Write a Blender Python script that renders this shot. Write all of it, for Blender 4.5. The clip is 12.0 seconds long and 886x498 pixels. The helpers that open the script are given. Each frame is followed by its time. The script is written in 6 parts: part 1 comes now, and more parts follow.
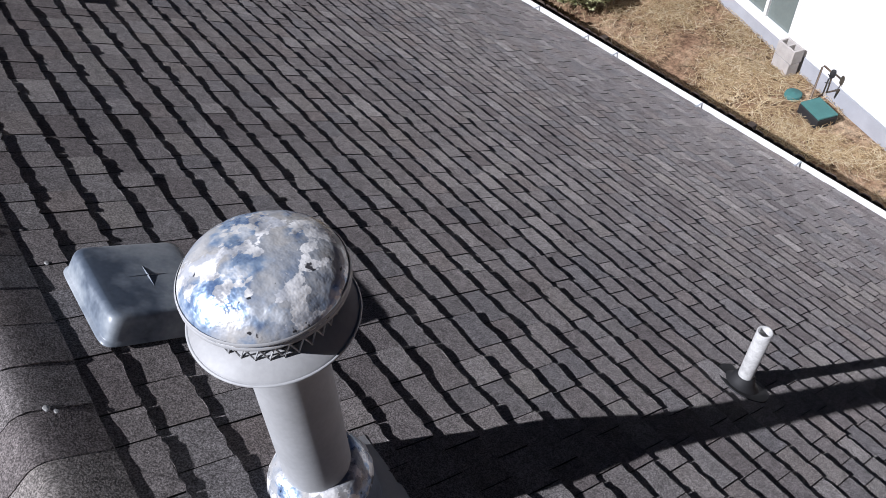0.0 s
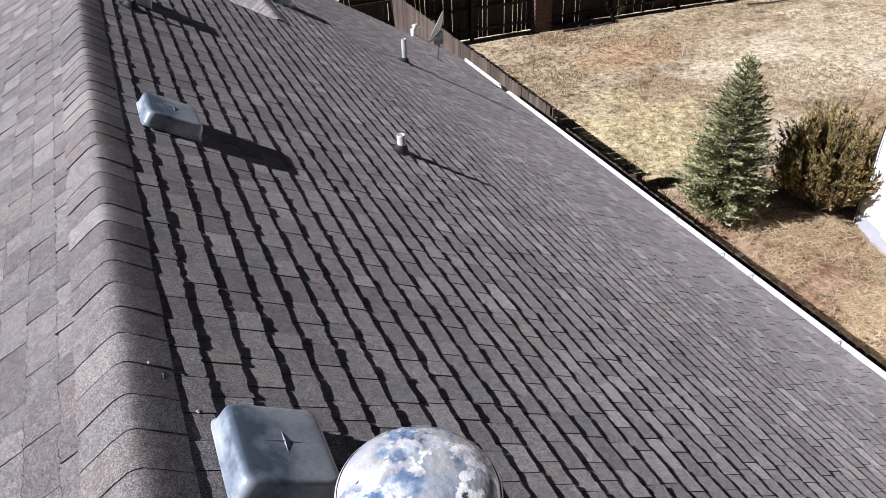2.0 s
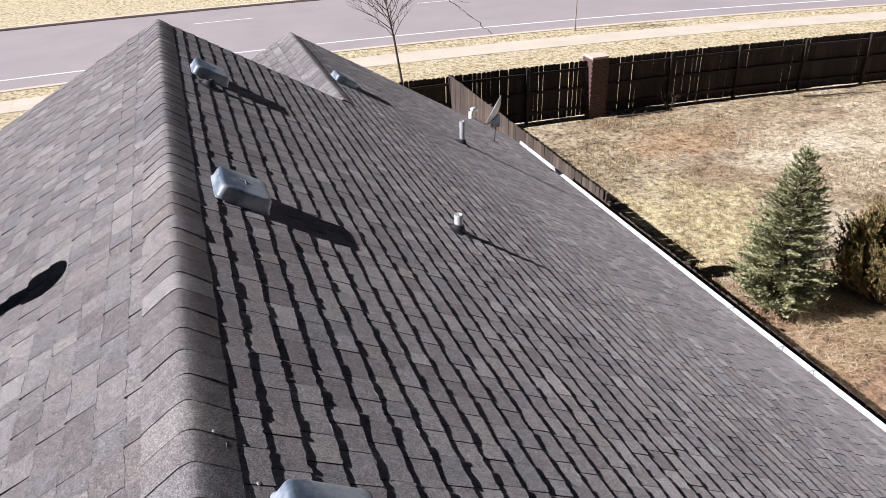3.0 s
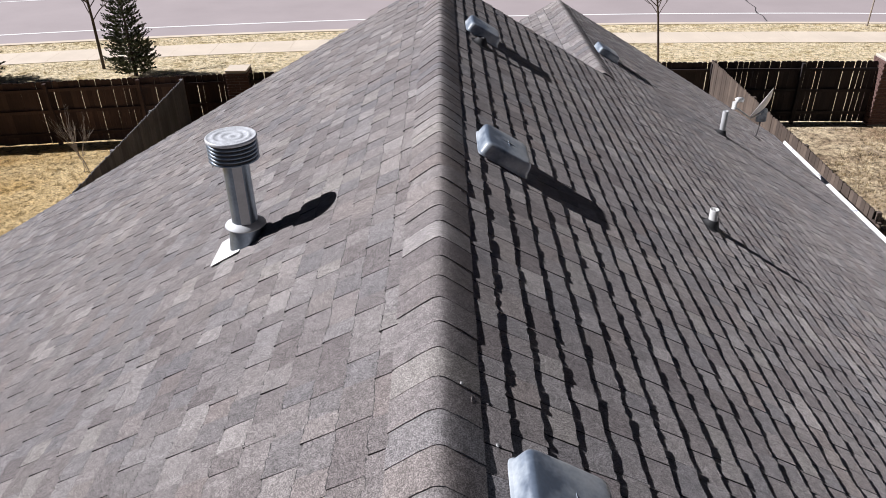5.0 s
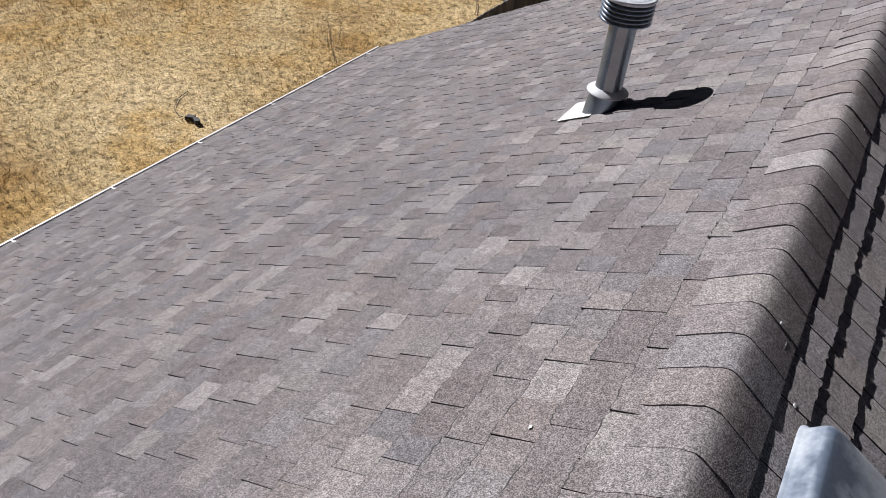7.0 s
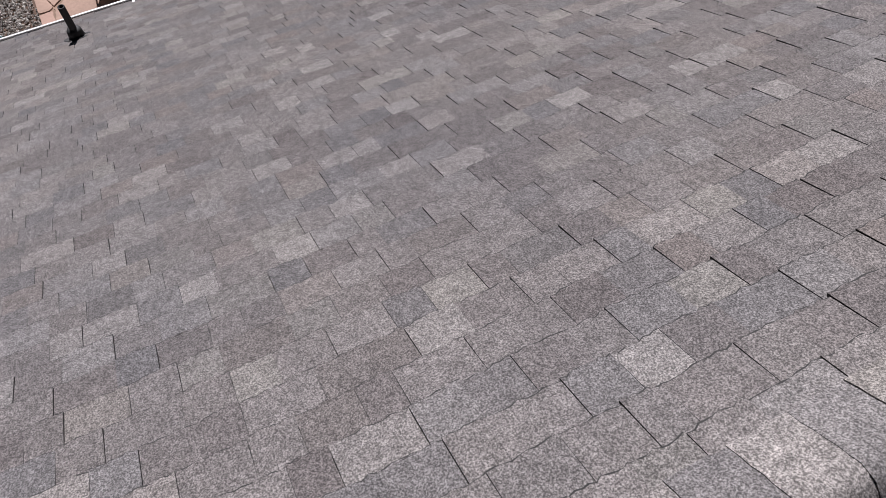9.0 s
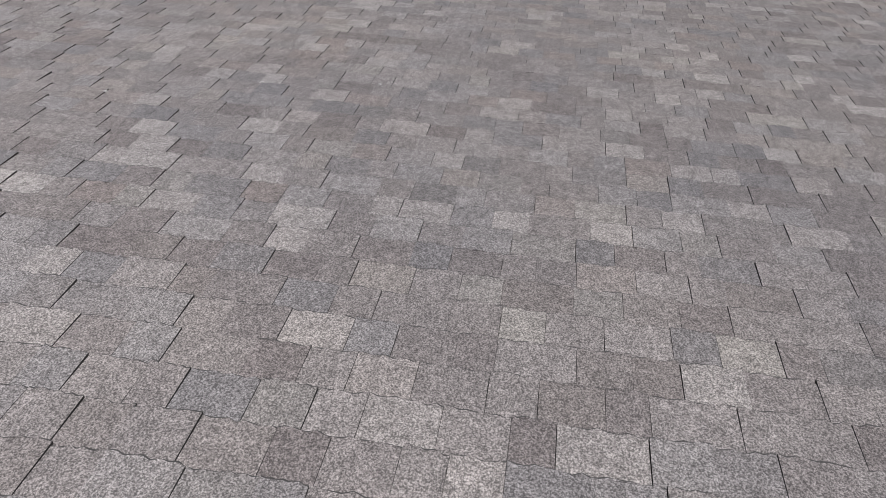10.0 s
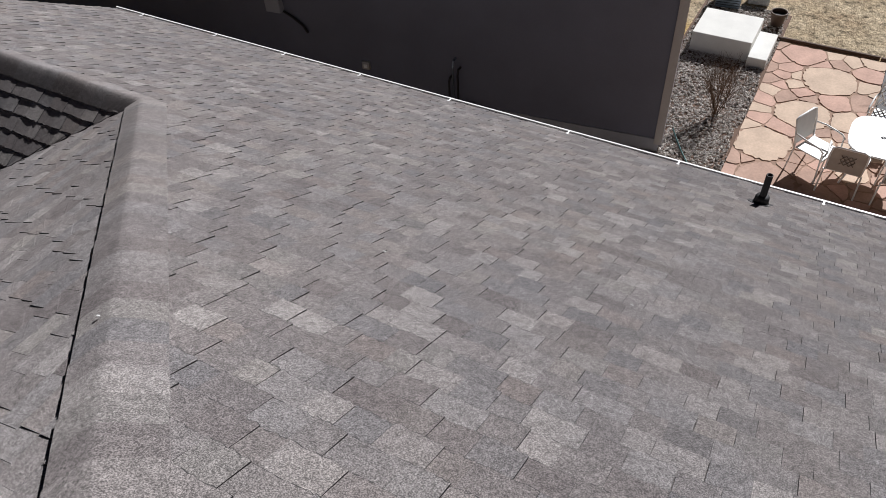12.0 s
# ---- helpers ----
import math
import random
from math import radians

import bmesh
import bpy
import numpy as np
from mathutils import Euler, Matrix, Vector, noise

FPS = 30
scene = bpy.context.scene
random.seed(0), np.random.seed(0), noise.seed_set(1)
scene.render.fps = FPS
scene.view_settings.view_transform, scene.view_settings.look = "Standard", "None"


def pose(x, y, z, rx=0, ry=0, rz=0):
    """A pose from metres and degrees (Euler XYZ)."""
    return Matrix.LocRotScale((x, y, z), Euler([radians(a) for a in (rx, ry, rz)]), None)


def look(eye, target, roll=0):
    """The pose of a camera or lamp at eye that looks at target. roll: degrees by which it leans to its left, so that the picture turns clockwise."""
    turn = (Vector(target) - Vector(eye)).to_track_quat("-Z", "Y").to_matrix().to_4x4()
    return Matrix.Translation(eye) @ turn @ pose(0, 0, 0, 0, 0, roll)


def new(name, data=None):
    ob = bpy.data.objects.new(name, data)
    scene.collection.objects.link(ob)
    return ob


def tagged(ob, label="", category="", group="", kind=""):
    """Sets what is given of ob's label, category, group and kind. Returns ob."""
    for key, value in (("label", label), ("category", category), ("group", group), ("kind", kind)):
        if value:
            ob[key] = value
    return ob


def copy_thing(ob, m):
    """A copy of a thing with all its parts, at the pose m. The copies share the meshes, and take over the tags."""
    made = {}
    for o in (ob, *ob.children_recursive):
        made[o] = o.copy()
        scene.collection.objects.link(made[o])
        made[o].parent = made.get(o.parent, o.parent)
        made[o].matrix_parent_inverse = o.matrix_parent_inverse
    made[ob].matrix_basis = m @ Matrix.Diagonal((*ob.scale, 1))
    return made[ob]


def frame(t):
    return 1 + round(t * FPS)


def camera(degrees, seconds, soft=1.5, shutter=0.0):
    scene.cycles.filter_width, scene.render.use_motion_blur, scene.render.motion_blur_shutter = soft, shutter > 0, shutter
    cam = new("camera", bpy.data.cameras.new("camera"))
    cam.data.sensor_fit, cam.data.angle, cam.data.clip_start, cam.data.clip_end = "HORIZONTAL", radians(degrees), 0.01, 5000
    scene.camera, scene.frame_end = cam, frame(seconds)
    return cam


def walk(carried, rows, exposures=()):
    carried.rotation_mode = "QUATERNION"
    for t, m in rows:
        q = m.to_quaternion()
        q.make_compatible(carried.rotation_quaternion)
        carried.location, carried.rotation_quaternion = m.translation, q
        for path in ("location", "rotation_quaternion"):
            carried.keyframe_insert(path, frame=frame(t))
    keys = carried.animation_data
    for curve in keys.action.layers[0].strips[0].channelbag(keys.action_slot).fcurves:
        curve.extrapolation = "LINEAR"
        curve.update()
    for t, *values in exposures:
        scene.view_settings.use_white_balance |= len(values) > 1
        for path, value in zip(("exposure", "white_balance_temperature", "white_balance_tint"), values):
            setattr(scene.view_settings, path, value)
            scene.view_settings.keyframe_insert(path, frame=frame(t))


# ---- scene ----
cam = camera(61.67, 12.0, soft=0.5)
PATH = [
    (0, 0.3556, -0.0162, 7.7797, 41.278, 3.502, -36.560),
    (0.5, 0.3278, -0.0073, 7.7958, 42.539, 2.643, -31.180),
    (1, 0.2776, 0.0258, 7.8349, 45.262, 2.914, -26.888),
    (1.5, 0.2808, 0.0307, 7.8895, 51.124, 2.287, -25.142),
    (2, 0.2786, 0.0490, 7.9214, 55.033, 1.764, -23.816),
    (2.5, 0.2631, 0.0442, 7.9564, 58.738, 1.774, -22.201),
    (2.7, 0.2445, 0.0538, 7.9606, 60.109, 1.764, -21.452),
    (4.3, 0.0982, 0.0371, 7.9411, 61.939, 0.618, -5.849),
    (4.5, 0.1050, 0.0558, 7.9421, 60.922, 0.612, -4.221),
    (5, 0.0320, 0.1708, 7.9055, 59.472, 0.899, -0.151),
    (5.5, -0.0013, 0.2462, 7.8342, 59.282, -0.743, 9.002),
    (6, -0.0044, 0.2402, 7.7680, 57.489, -1.553, 18.633),
    (6.5, -0.0378, 0.2317, 7.7242, 54.497, -2.744, 25.443),
    (6.7, -0.0394, 0.2279, 7.6735, 53.550, -3.708, 28.981),
    (8.3, -0.0027, 0.0459, 7.7458, 34.478, -2.750, 41.200),
    (8.5, -0.0210, 0.0095, 7.7480, 33.050, -1.003, 46.680),
    (9, -0.0574, -0.0259, 7.6844, 30.475, -0.300, 63.011),
    (9.5, -0.0666, -0.0851, 7.6631, 28.849, 0.347, 80.859),
    (9.7, -0.0675, -0.0946, 7.6552, 28.896, 1.789, 89.177),
    (10, -0.0703, -0.1596, 7.6486, 30.051, 1.863, 99.368),
    (10.5, -0.1306, -0.2218, 7.6782, 34.123, 2.605, 101.940),
    (10.6, -0.1277, -0.2560, 7.6983, 35.197, 2.432, 101.855),
    (11, -0.1150, -0.3155, 7.7154, 38.841, 2.703, 103.860),
    (11.5, -0.0704, -0.3977, 7.7466, 41.598, 2.594, 112.022),
    (12, -0.0252, -0.5016, 7.7663, 44.608, 2.778, 119.075),
]
walk(cam, [(t, pose(x, y, z, rx, ry, rz)) for t, x, y, z, rx, ry, rz in PATH],
     [(0, 0.42, 5850, 15), (0.5, 0.66, 5850, 15), (1, 0.75, 5850, 15), (2.5, 0.88, 5980, 16), (4.5, 0.72, 6080, 15), (6, 0.82, 6130, 14), (8.5, 0.32, 6130, 17),
      (10, 0.34, 6170, 12), (12, 0.33, 6170, 12)])


# ---- light ----
SUN_WAY = Vector((1.0, -0.19, -0.822)).normalized()
world = bpy.data.worlds.new("sky")
scene.world = world
world.use_nodes = True
_wn = world.node_tree.nodes
_sky = _wn.new("ShaderNodeTexSky")
_sky.sky_type = "NISHITA"
_sky.sun_disc = False
_sky.altitude = 2000.0
_sky.air_density = 0.055
_sky.dust_density = 0.1
_sky.sun_elevation = math.asin(-SUN_WAY.z)
_sky.sun_rotation = math.atan2(-SUN_WAY.x, -SUN_WAY.y)
_wn["Background"].inputs["Strength"].default_value = 0.05
world.node_tree.links.new(_sky.outputs[0], _wn["Background"].inputs["Color"])
_sun = new("sun", bpy.data.lights.new("sun", "SUN"))
_sun.data.energy = 5.0
_sun.data.angle = radians(0.55)
_sun.data.color = (1.0, 0.972, 0.938)
_sun.matrix_world = look((0, 0, 30), Vector((0, 0, 30)) + SUN_WAY)


# ---- materials ----
def material(name, rough=0.8, metal=0.0):
    m = bpy.data.materials.new(name)
    m.use_nodes = True
    n, l = m.node_tree.nodes, m.node_tree.links
    b = n["Principled BSDF"]
    b.inputs["Roughness"].default_value = rough
    b.inputs["Metallic"].default_value = metal
    return m, n, l, b


def coords(n, l, kind="Object", scale=(1, 1, 1)):
    tc = n.new("ShaderNodeTexCoord")
    mp = n.new("ShaderNodeMapping")
    mp.inputs["Scale"].default_value = scale
    l.new(tc.outputs[kind], mp.inputs["Vector"])
    return mp.outputs[0]


def noise_tex(n, l, vec, scale, detail=3.0, rough=0.55):
    t = n.new("ShaderNodeTexNoise")
    t.inputs["Scale"].default_value = scale
    t.inputs["Detail"].default_value = detail
    t.inputs["Roughness"].default_value = rough
    l.new(vec, t.inputs["Vector"])
    return t.outputs["Fac"]


def ramp(n, l, fac, stops, mode="LINEAR"):
    r = n.new("ShaderNodeValToRGB")
    r.color_ramp.interpolation = mode
    e = r.color_ramp.elements
    while len(e) < len(stops):
        e.new(0.5)
    for i, (p, c) in enumerate(stops):
        e[i].position = p
        e[i].color = (*c, 1) if len(c) == 3 else c
    l.new(fac, r.inputs[0])
    return r.outputs["Color"]


def grey(v):
    return (v, v, v)


def mix(n, l, mode, a, b, fac=1.0):
    m = n.new("ShaderNodeMix")
    m.data_type = "RGBA"
    m.blend_type = mode
    for sock, val in ((m.inputs[0], fac), (m.inputs[6], a), (m.inputs[7], b)):
        if hasattr(val, "is_linked"):
            l.new(val, sock)
        elif isinstance(val, tuple):
            sock.default_value = (*val, 1)
        else:
            sock.default_value = val
    return m.outputs[2]


def bump(n, l, b, height, strength=0.3, dist=0.01):
    k = n.new("ShaderNodeBump")
    k.inputs["Strength"].default_value = strength
    k.inputs["Distance"].default_value = dist
    l.new(height, k.inputs["Height"])
    l.new(k.outputs[0], b.inputs["Normal"])


def simple(name, colour, rough=0.7, metal=0.0, scale=6.0, amount=0.18, fine=60.0, bumpy=0.1, kind="Object"):
    """One colour with stains at a large scale and grain at a fine one."""
    m, n, l, b = material(name, rough, metal)
    v = coords(n, l, kind)
    big = ramp(n, l, noise_tex(n, l, v, scale, 4), [(0.3, grey(1 - amount)), (0.7, grey(1 + amount * 0.4))])
    small = ramp(n, l, noise_tex(n, l, v, fine, 2), [(0.3, grey(1 - amount * 0.7)), (0.7, grey(1.0))])
    c = mix(n, l, "MULTIPLY", colour, big)
    c = mix(n, l, "MULTIPLY", c, small)
    l.new(c, b.inputs["Base Color"])
    if bumpy:
        bump(n, l, b, noise_tex(n, l, v, fine, 3), bumpy, 0.004)
    return m


def shingle_material():
    m, n, l, b = material("asphalt_shingle", 0.93)
    tc = n.new("ShaderNodeNewGeometry")
    oi = n.new("ShaderNodeObjectInfo")
    ad = n.new("ShaderNodeMath")
    ad.operation = "ADD"
    l.new(tc.outputs["Random Per Island"], ad.inputs[0])
    l.new(oi.outputs["Random"], ad.inputs[1])
    fr = n.new("ShaderNodeMath")
    fr.operation = "FRACT"
    l.new(ad.outputs[0], fr.inputs[0])
    pos = tc.outputs["Position"]
    tab = ramp(n, l, fr.outputs[0], [(0.0, (0.202, 0.185, 0.178)), (0.14, (0.260, 0.244, 0.238)), (0.28, (0.181, 0.164, 0.161)),
                                     (0.40, (0.235, 0.220, 0.214)), (0.52, (0.194, 0.188, 0.191)), (0.62, (0.271, 0.259, 0.254)), (0.70, (0.189, 0.174, 0.171)),
                                     (0.80, (0.323, 0.307, 0.296)), (0.87, (0.225, 0.200, 0.190)), (0.94, (0.287, 0.273, 0.257)), (1.0, (0.187, 0.178, 0.177))])
    coarse = ramp(n, l, noise_tex(n, l, pos, 210.0, 1.0, 0.6), [(0.38, grey(0.52)), (0.49, grey(0.94)), (0.53, grey(1.08)), (0.62, grey(1.42))])
    gran = mix(n, l, "MULTIPLY", coarse, ramp(n, l, noise_tex(n, l, pos, 430.0, 1.0, 0.6), [(0.35, (0.72, 0.70, 0.69)), (0.65, (1.32, 1.30, 1.32))]))
    blot = ramp(n, l, noise_tex(n, l, pos, 0.9, 3.0), [(0.3, (0.88, 0.885, 0.90)), (0.7, (1.06, 1.05, 1.03))])
    fine = ramp(n, l, noise_tex(n, l, pos, 24.0, 3.0), [(0.34, grey(0.86)), (0.66, grey(1.12))])
    speck = ramp(n, l, noise_tex(n, l, pos, 75.0, 2.0, 0.7), [(0.34, grey(0.80)), (0.66, grey(1.20))])
    c = mix(n, l, "MULTIPLY", tab, gran)
    c = mix(n, l, "MULTIPLY", c, speck)
    c = mix(n, l, "MULTIPLY", c, blot)
    c = mix(n, l, "MULTIPLY", c, fine)
    l.new(c, b.inputs["Base Color"])
    bump(n, l, b, noise_tex(n, l, pos, 210.0, 1.0, 0.6), 0.30, 0.003)
    b.inputs["Specular IOR Level"].default_value = 0.25
    b.inputs["Diffuse Roughness"].default_value = 0.70
    return m


SHINGLE = shingle_material()
SHINGLE_EDGE = simple("bare_asphalt_edge", (0.042, 0.040, 0.039), 0.9, 0, 9, 0.3, 160, 0.2)
GUTTER = simple("white_gutter_paint", (0.80, 0.80, 0.79), 0.4, 0.0, 3, 0.06, 40, 0.03)
WOOD_DARK = simple("weathered_cedar", (0.115, 0.075, 0.055), 0.85, 0, 1.5, 0.35, 45, 0.25)
WOOD_GREY = simple("greyed_cedar", (0.21, 0.165, 0.13), 0.88, 0, 1.5, 0.3, 45, 0.25)
STUCCO = simple("white_stucco", (0.80, 0.80, 0.79), 0.9, 0, 1.2, 0.05, 90, 0.15)
SIDING = simple("taupe_siding", (0.23, 0.195, 0.18), 0.8, 0, 1.0, 0.10, 60, 0.08)
ASPHALT = simple("road_asphalt", (0.335, 0.29, 0.29), 0.9, 0, 0.4, 0.08, 60, 0.15)
CONCRETE = simple("pale_concrete", (0.60, 0.52, 0.42), 0.9, 0, 0.8, 0.10, 40, 0.1)
PAINT_WHITE = simple("road_paint", (0.78, 0.78, 0.76), 0.7, 0, 2, 0.1, 30, 0.0)


def weathered_vent():
    """Pale blue-grey vent paint, stained dark slate on the upper end of the top."""
    m, n, l, b = material("grey_vent_paint", 0.42)
    v = coords(n, l)
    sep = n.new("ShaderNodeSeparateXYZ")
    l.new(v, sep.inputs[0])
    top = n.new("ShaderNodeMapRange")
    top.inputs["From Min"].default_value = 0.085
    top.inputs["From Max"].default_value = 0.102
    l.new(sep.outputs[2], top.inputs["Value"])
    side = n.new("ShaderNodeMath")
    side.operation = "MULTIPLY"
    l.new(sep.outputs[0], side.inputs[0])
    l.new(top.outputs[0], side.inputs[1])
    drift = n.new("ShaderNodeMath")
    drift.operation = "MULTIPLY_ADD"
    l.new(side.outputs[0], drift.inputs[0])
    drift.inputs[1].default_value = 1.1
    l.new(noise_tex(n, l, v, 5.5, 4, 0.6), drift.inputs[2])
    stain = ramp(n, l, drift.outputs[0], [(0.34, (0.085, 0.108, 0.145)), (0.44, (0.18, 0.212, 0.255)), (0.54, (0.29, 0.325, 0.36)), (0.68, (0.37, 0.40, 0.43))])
    fine = ramp(n, l, noise_tex(n, l, v, 70.0, 3), [(0.3, grey(0.88)), (0.7, grey(1.08))])
    l.new(mix(n, l, "MULTIPLY", stain, fine), b.inputs["Base Color"])
    bump(n, l, b, noise_tex(n, l, v, 30.0, 2), 0.08, 0.01)
    return m


VENT_GREY = weathered_vent()
BLACK = simple("black_rubber", (0.018, 0.018, 0.020), 0.7, 0, 10, 0.2, 90, 0.05)
PVC = simple("white_pvc", (0.56, 0.56, 0.55), 0.5, 0, 20, 0.3, 120, 0.03)


# ---- mesh helpers ----
def link(name, bm, mats, parent=None, label="", smooth=False):
    me = bpy.data.meshes.new(name)
    bm.normal_update()
    bm.to_mesh(me)
    bm.free()
    for m in mats if isinstance(mats, (list, tuple)) else (mats,):
        me.materials.append(m)
    if smooth:
        for p in me.polygons:
            p.use_smooth = True
    ob = new(name, me)
    if parent:
        ob.parent = parent
    if label:
        ob["label"] = label
    return ob


def part(name, bm, mat, parent, label="", smooth=False):
    return link(name, bm, mat, parent, label, smooth)


def empty(name, m, label, category, group="", kind=""):
    ob = new(name)
    ob.matrix_world = m
    ob.empty_display_size = 0.1
    return tagged(ob, label, category, group, kind)


def box(bm, size, at=(0, 0, 0), turn=None, bev=0.0):
    t = bmesh.new()
    bmesh.ops.create_cube(t, size=1.0)
    bmesh.ops.scale(t, vec=size, verts=t.verts)
    if bev:
        bmesh.ops.bevel(t, geom=t.edges[:], offset=bev, segments=2, affect="EDGES", profile=0.5)
    m = Matrix.Translation(at) @ (turn if turn else Matrix())
    bmesh.ops.transform(t, matrix=m, verts=t.verts)
    me = bpy.data.meshes.new("t")
    t.to_mesh(me)
    t.free()
    bm.from_mesh(me)
    bpy.data.meshes.remove(me)
    return bm


def lathe(bm, profile, seg=32, m=None, close=False):
    """Turns (radius, height) pairs round z."""
    rings = []
    for r, z in profile:
        if r < 1e-6:
            rings.append([bm.verts.new((0, 0, z))])
        else:
            rings.append([bm.verts.new((r * math.cos(2 * math.pi * i / seg), r * math.sin(2 * math.pi * i / seg), z)) for i in range(seg)])
    made = [v for r in rings for v in r]
    for a, b in zip(rings, rings[1:]):
        for i in range(seg):
            j = (i + 1) % seg
            if len(a) == 1 and len(b) == 1:
                continue
            if len(a) == 1:
                bm.faces.new((a[0], b[j], b[i]))
            elif len(b) == 1:
                bm.faces.new((a[i], a[j], b[0]))
            else:
                bm.faces.new((a[i], a[j], b[j], b[i]))
    if m:
        bmesh.ops.transform(bm, matrix=m, verts=made)
    return made


def tube(bm, pts, radii, seg=8):
    """A tapered tube through points."""
    pts = [Vector(p) for p in pts]
    rings = []
    for i, p in enumerate(pts):
        d = (pts[min(i + 1, len(pts) - 1)] - pts[max(i - 1, 0)]).normalized()
        u = d.cross(Vector((0, 0, 1)) if abs(d.z) < 0.9 else Vector((1, 0, 0))).normalized()
        w = d.cross(u)
        rings.append([bm.verts.new(p + radii[i] * (math.cos(2 * math.pi * k / seg) * u + math.sin(2 * math.pi * k / seg) * w)) for k in range(seg)])
    for a, b in zip(rings, rings[1:]):
        for k in range(seg):
            bm.faces.new((a[k], a[(k + 1) % seg], b[(k + 1) % seg], b[k]))
    for r in (rings[0], rings[-1]):
        if seg > 2:
            bm.faces.new(r)


def poly(bm, pts, thick=None):
    """A flat polygon, or a slab of it (thick: vector)."""
    a = [bm.verts.new(p) for p in pts]
    bm.faces.new(a)
    if thick is not None:
        b = [bm.verts.new(Vector(p) + Vector(thick)) for p in pts]
        bm.faces.new(b[::-1])
        for i in range(len(a)):
            j = (i + 1) % len(a)
            bm.faces.new((a[j], a[i], b[i], b[j]))
    return bm


# ---- the plan ----
RIDGE = 6.30          # ridge height over the ground
SR, SL = 0.604, 0.558  # slopes of the two sides
XR, XL = 6.19, -6.54   # eaves
Y_BACK, Y_FRONT = -1.34, 9.02   # ends of the main ridge
HIP = 1.207           # run of the rear hip along y for each metre across
X_WING, Y_WING = 1.99, 13.3     # front wing: ridge and gable
X_REAR, Y_REAR = -3.03, -10.05  # rear wing: ridge and gable
EXPOSE = 0.143


def zr(x):
    return RIDGE - SR * x


def zl(x):
    return RIDGE + SL * x


# ---- ground ----
def bow(x):
    """The street bends a little: how far it lies nearer at x."""
    d = max(-30.0, min(30.0, x - 5.0))
    return -0.0034 * d * d


def ground_material():
    """Dormant grass: golden lawn, patchy bare yard, pale verge, by where it lies."""
    m, n, l, b = material("dormant_grass", 0.95)
    v = coords(n, l)
    sep = n.new("ShaderNodeSeparateXYZ")
    l.new(v, sep.inputs[0])
    wob = noise_tex(n, l, v, 0.22, 5, 0.62)
    lawn = ramp(n, l, wob, [(0.32, (0.31, 0.19, 0.062)), (0.42, (0.42, 0.285, 0.115)), (0.48, (0.48, 0.355, 0.175)), (0.57, (0.50, 0.385, 0.205)), (0.64, (0.43, 0.295, 0.12)), (0.74, (0.34, 0.21, 0.075))])
    yard = ramp(n, l, noise_tex(n, l, v, 0.55, 6, 0.72), [(0.34, (0.22, 0.165, 0.115)), (0.42, (0.36, 0.29, 0.205)), (0.50, (0.58, 0.49, 0.36)), (0.56, (0.46, 0.375, 0.26)), (0.66, (0.68, 0.60, 0.47))])
    worn = ramp(n, l, noise_tex(n, l, v, 0.20, 5, 0.65), [(0.40, (0.74, 0.68, 0.62)), (0.48, (0.98, 0.96, 0.94)), (0.53, grey(1.0)), (0.60, (1.16, 1.18, 1.25))])
    lawn = mix(n, l, "MULTIPLY", lawn, worn)
    patch = ramp(n, l, noise_tex(n, l, v, 0.17, 4, 0.6), [(0.39, (0.68, 0.58, 0.50)), (0.46, (0.86, 0.80, 0.75)), (0.53, (0.98, 0.98, 0.97)), (0.60, (1.15, 1.17, 1.20))])
    yard = mix(n, l, "MULTIPLY", yard, patch)
    soil = ramp(n, l, noise_tex(n, l, v, 1.1, 6, 0.7), [(0.34, (0.15, 0.085, 0.055)), (0.5, (0.33, 0.215, 0.135)), (0.66, (0.48, 0.36, 0.24))])
    verge = ramp(n, l, noise_tex(n, l, v, 1.3, 6, 0.72), [(0.34, (0.34, 0.26, 0.13)), (0.44, (0.58, 0.485, 0.30)), (0.54, (0.68, 0.58, 0.40)), (0.68, (0.55, 0.43, 0.24))])

    def mask(sock, edge, soft):
        mr = n.new("ShaderNodeMapRange")
        mr.inputs["From Min"].default_value = edge - soft
        mr.inputs["From Max"].default_value = edge + soft
        l.new(sock, mr.inputs["Value"])
        return mr.outputs[0]

    worn_out = ramp(n, l, noise_tex(n, l, v, 1.4, 5, 0.7), [(0.36, (0.86, 0.80, 0.74)), (0.50, (1.14, 1.12, 1.12)), (0.66, (1.26, 1.22, 1.20))])
    yard = mix(n, l, "MIX", yard, mix(n, l, "MULTIPLY", yard, worn_out), mask(sep.outputs[0], 15.5, 2.5))

    def spot(cx, cy, rx, ry):
        """A ragged patch of the yard: 1 inside, 0 outside."""
        off = n.new("ShaderNodeVectorMath")
        off.operation = "SUBTRACT"
        l.new(v, off.inputs[0])
        off.inputs[1].default_value = (cx, cy, 0)
        div = n.new("ShaderNodeVectorMath")
        div.operation = "DIVIDE"
        l.new(off.outputs[0], div.inputs[0])
        div.inputs[1].default_value = (rx, ry, 1)
        far = n.new("ShaderNodeVectorMath")
        far.operation = "LENGTH"
        l.new(div.outputs[0], far.inputs[0])
        rag = n.new("ShaderNodeMath")
        rag.operation = "MULTIPLY_ADD"
        l.new(noise_tex(n, l, v, 0.9, 5, 0.7), rag.inputs[0])
        rag.inputs[1].default_value = 2.6
        l.new(far.outputs["Value"], rag.inputs[2])
        edge = n.new("ShaderNodeMapRange")
        edge.inputs["From Min"].default_value = 2.35
        edge.inputs["From Max"].default_value = 1.95
        l.new(rag.outputs[0], edge.inputs["Value"])
        return edge.outputs[0]

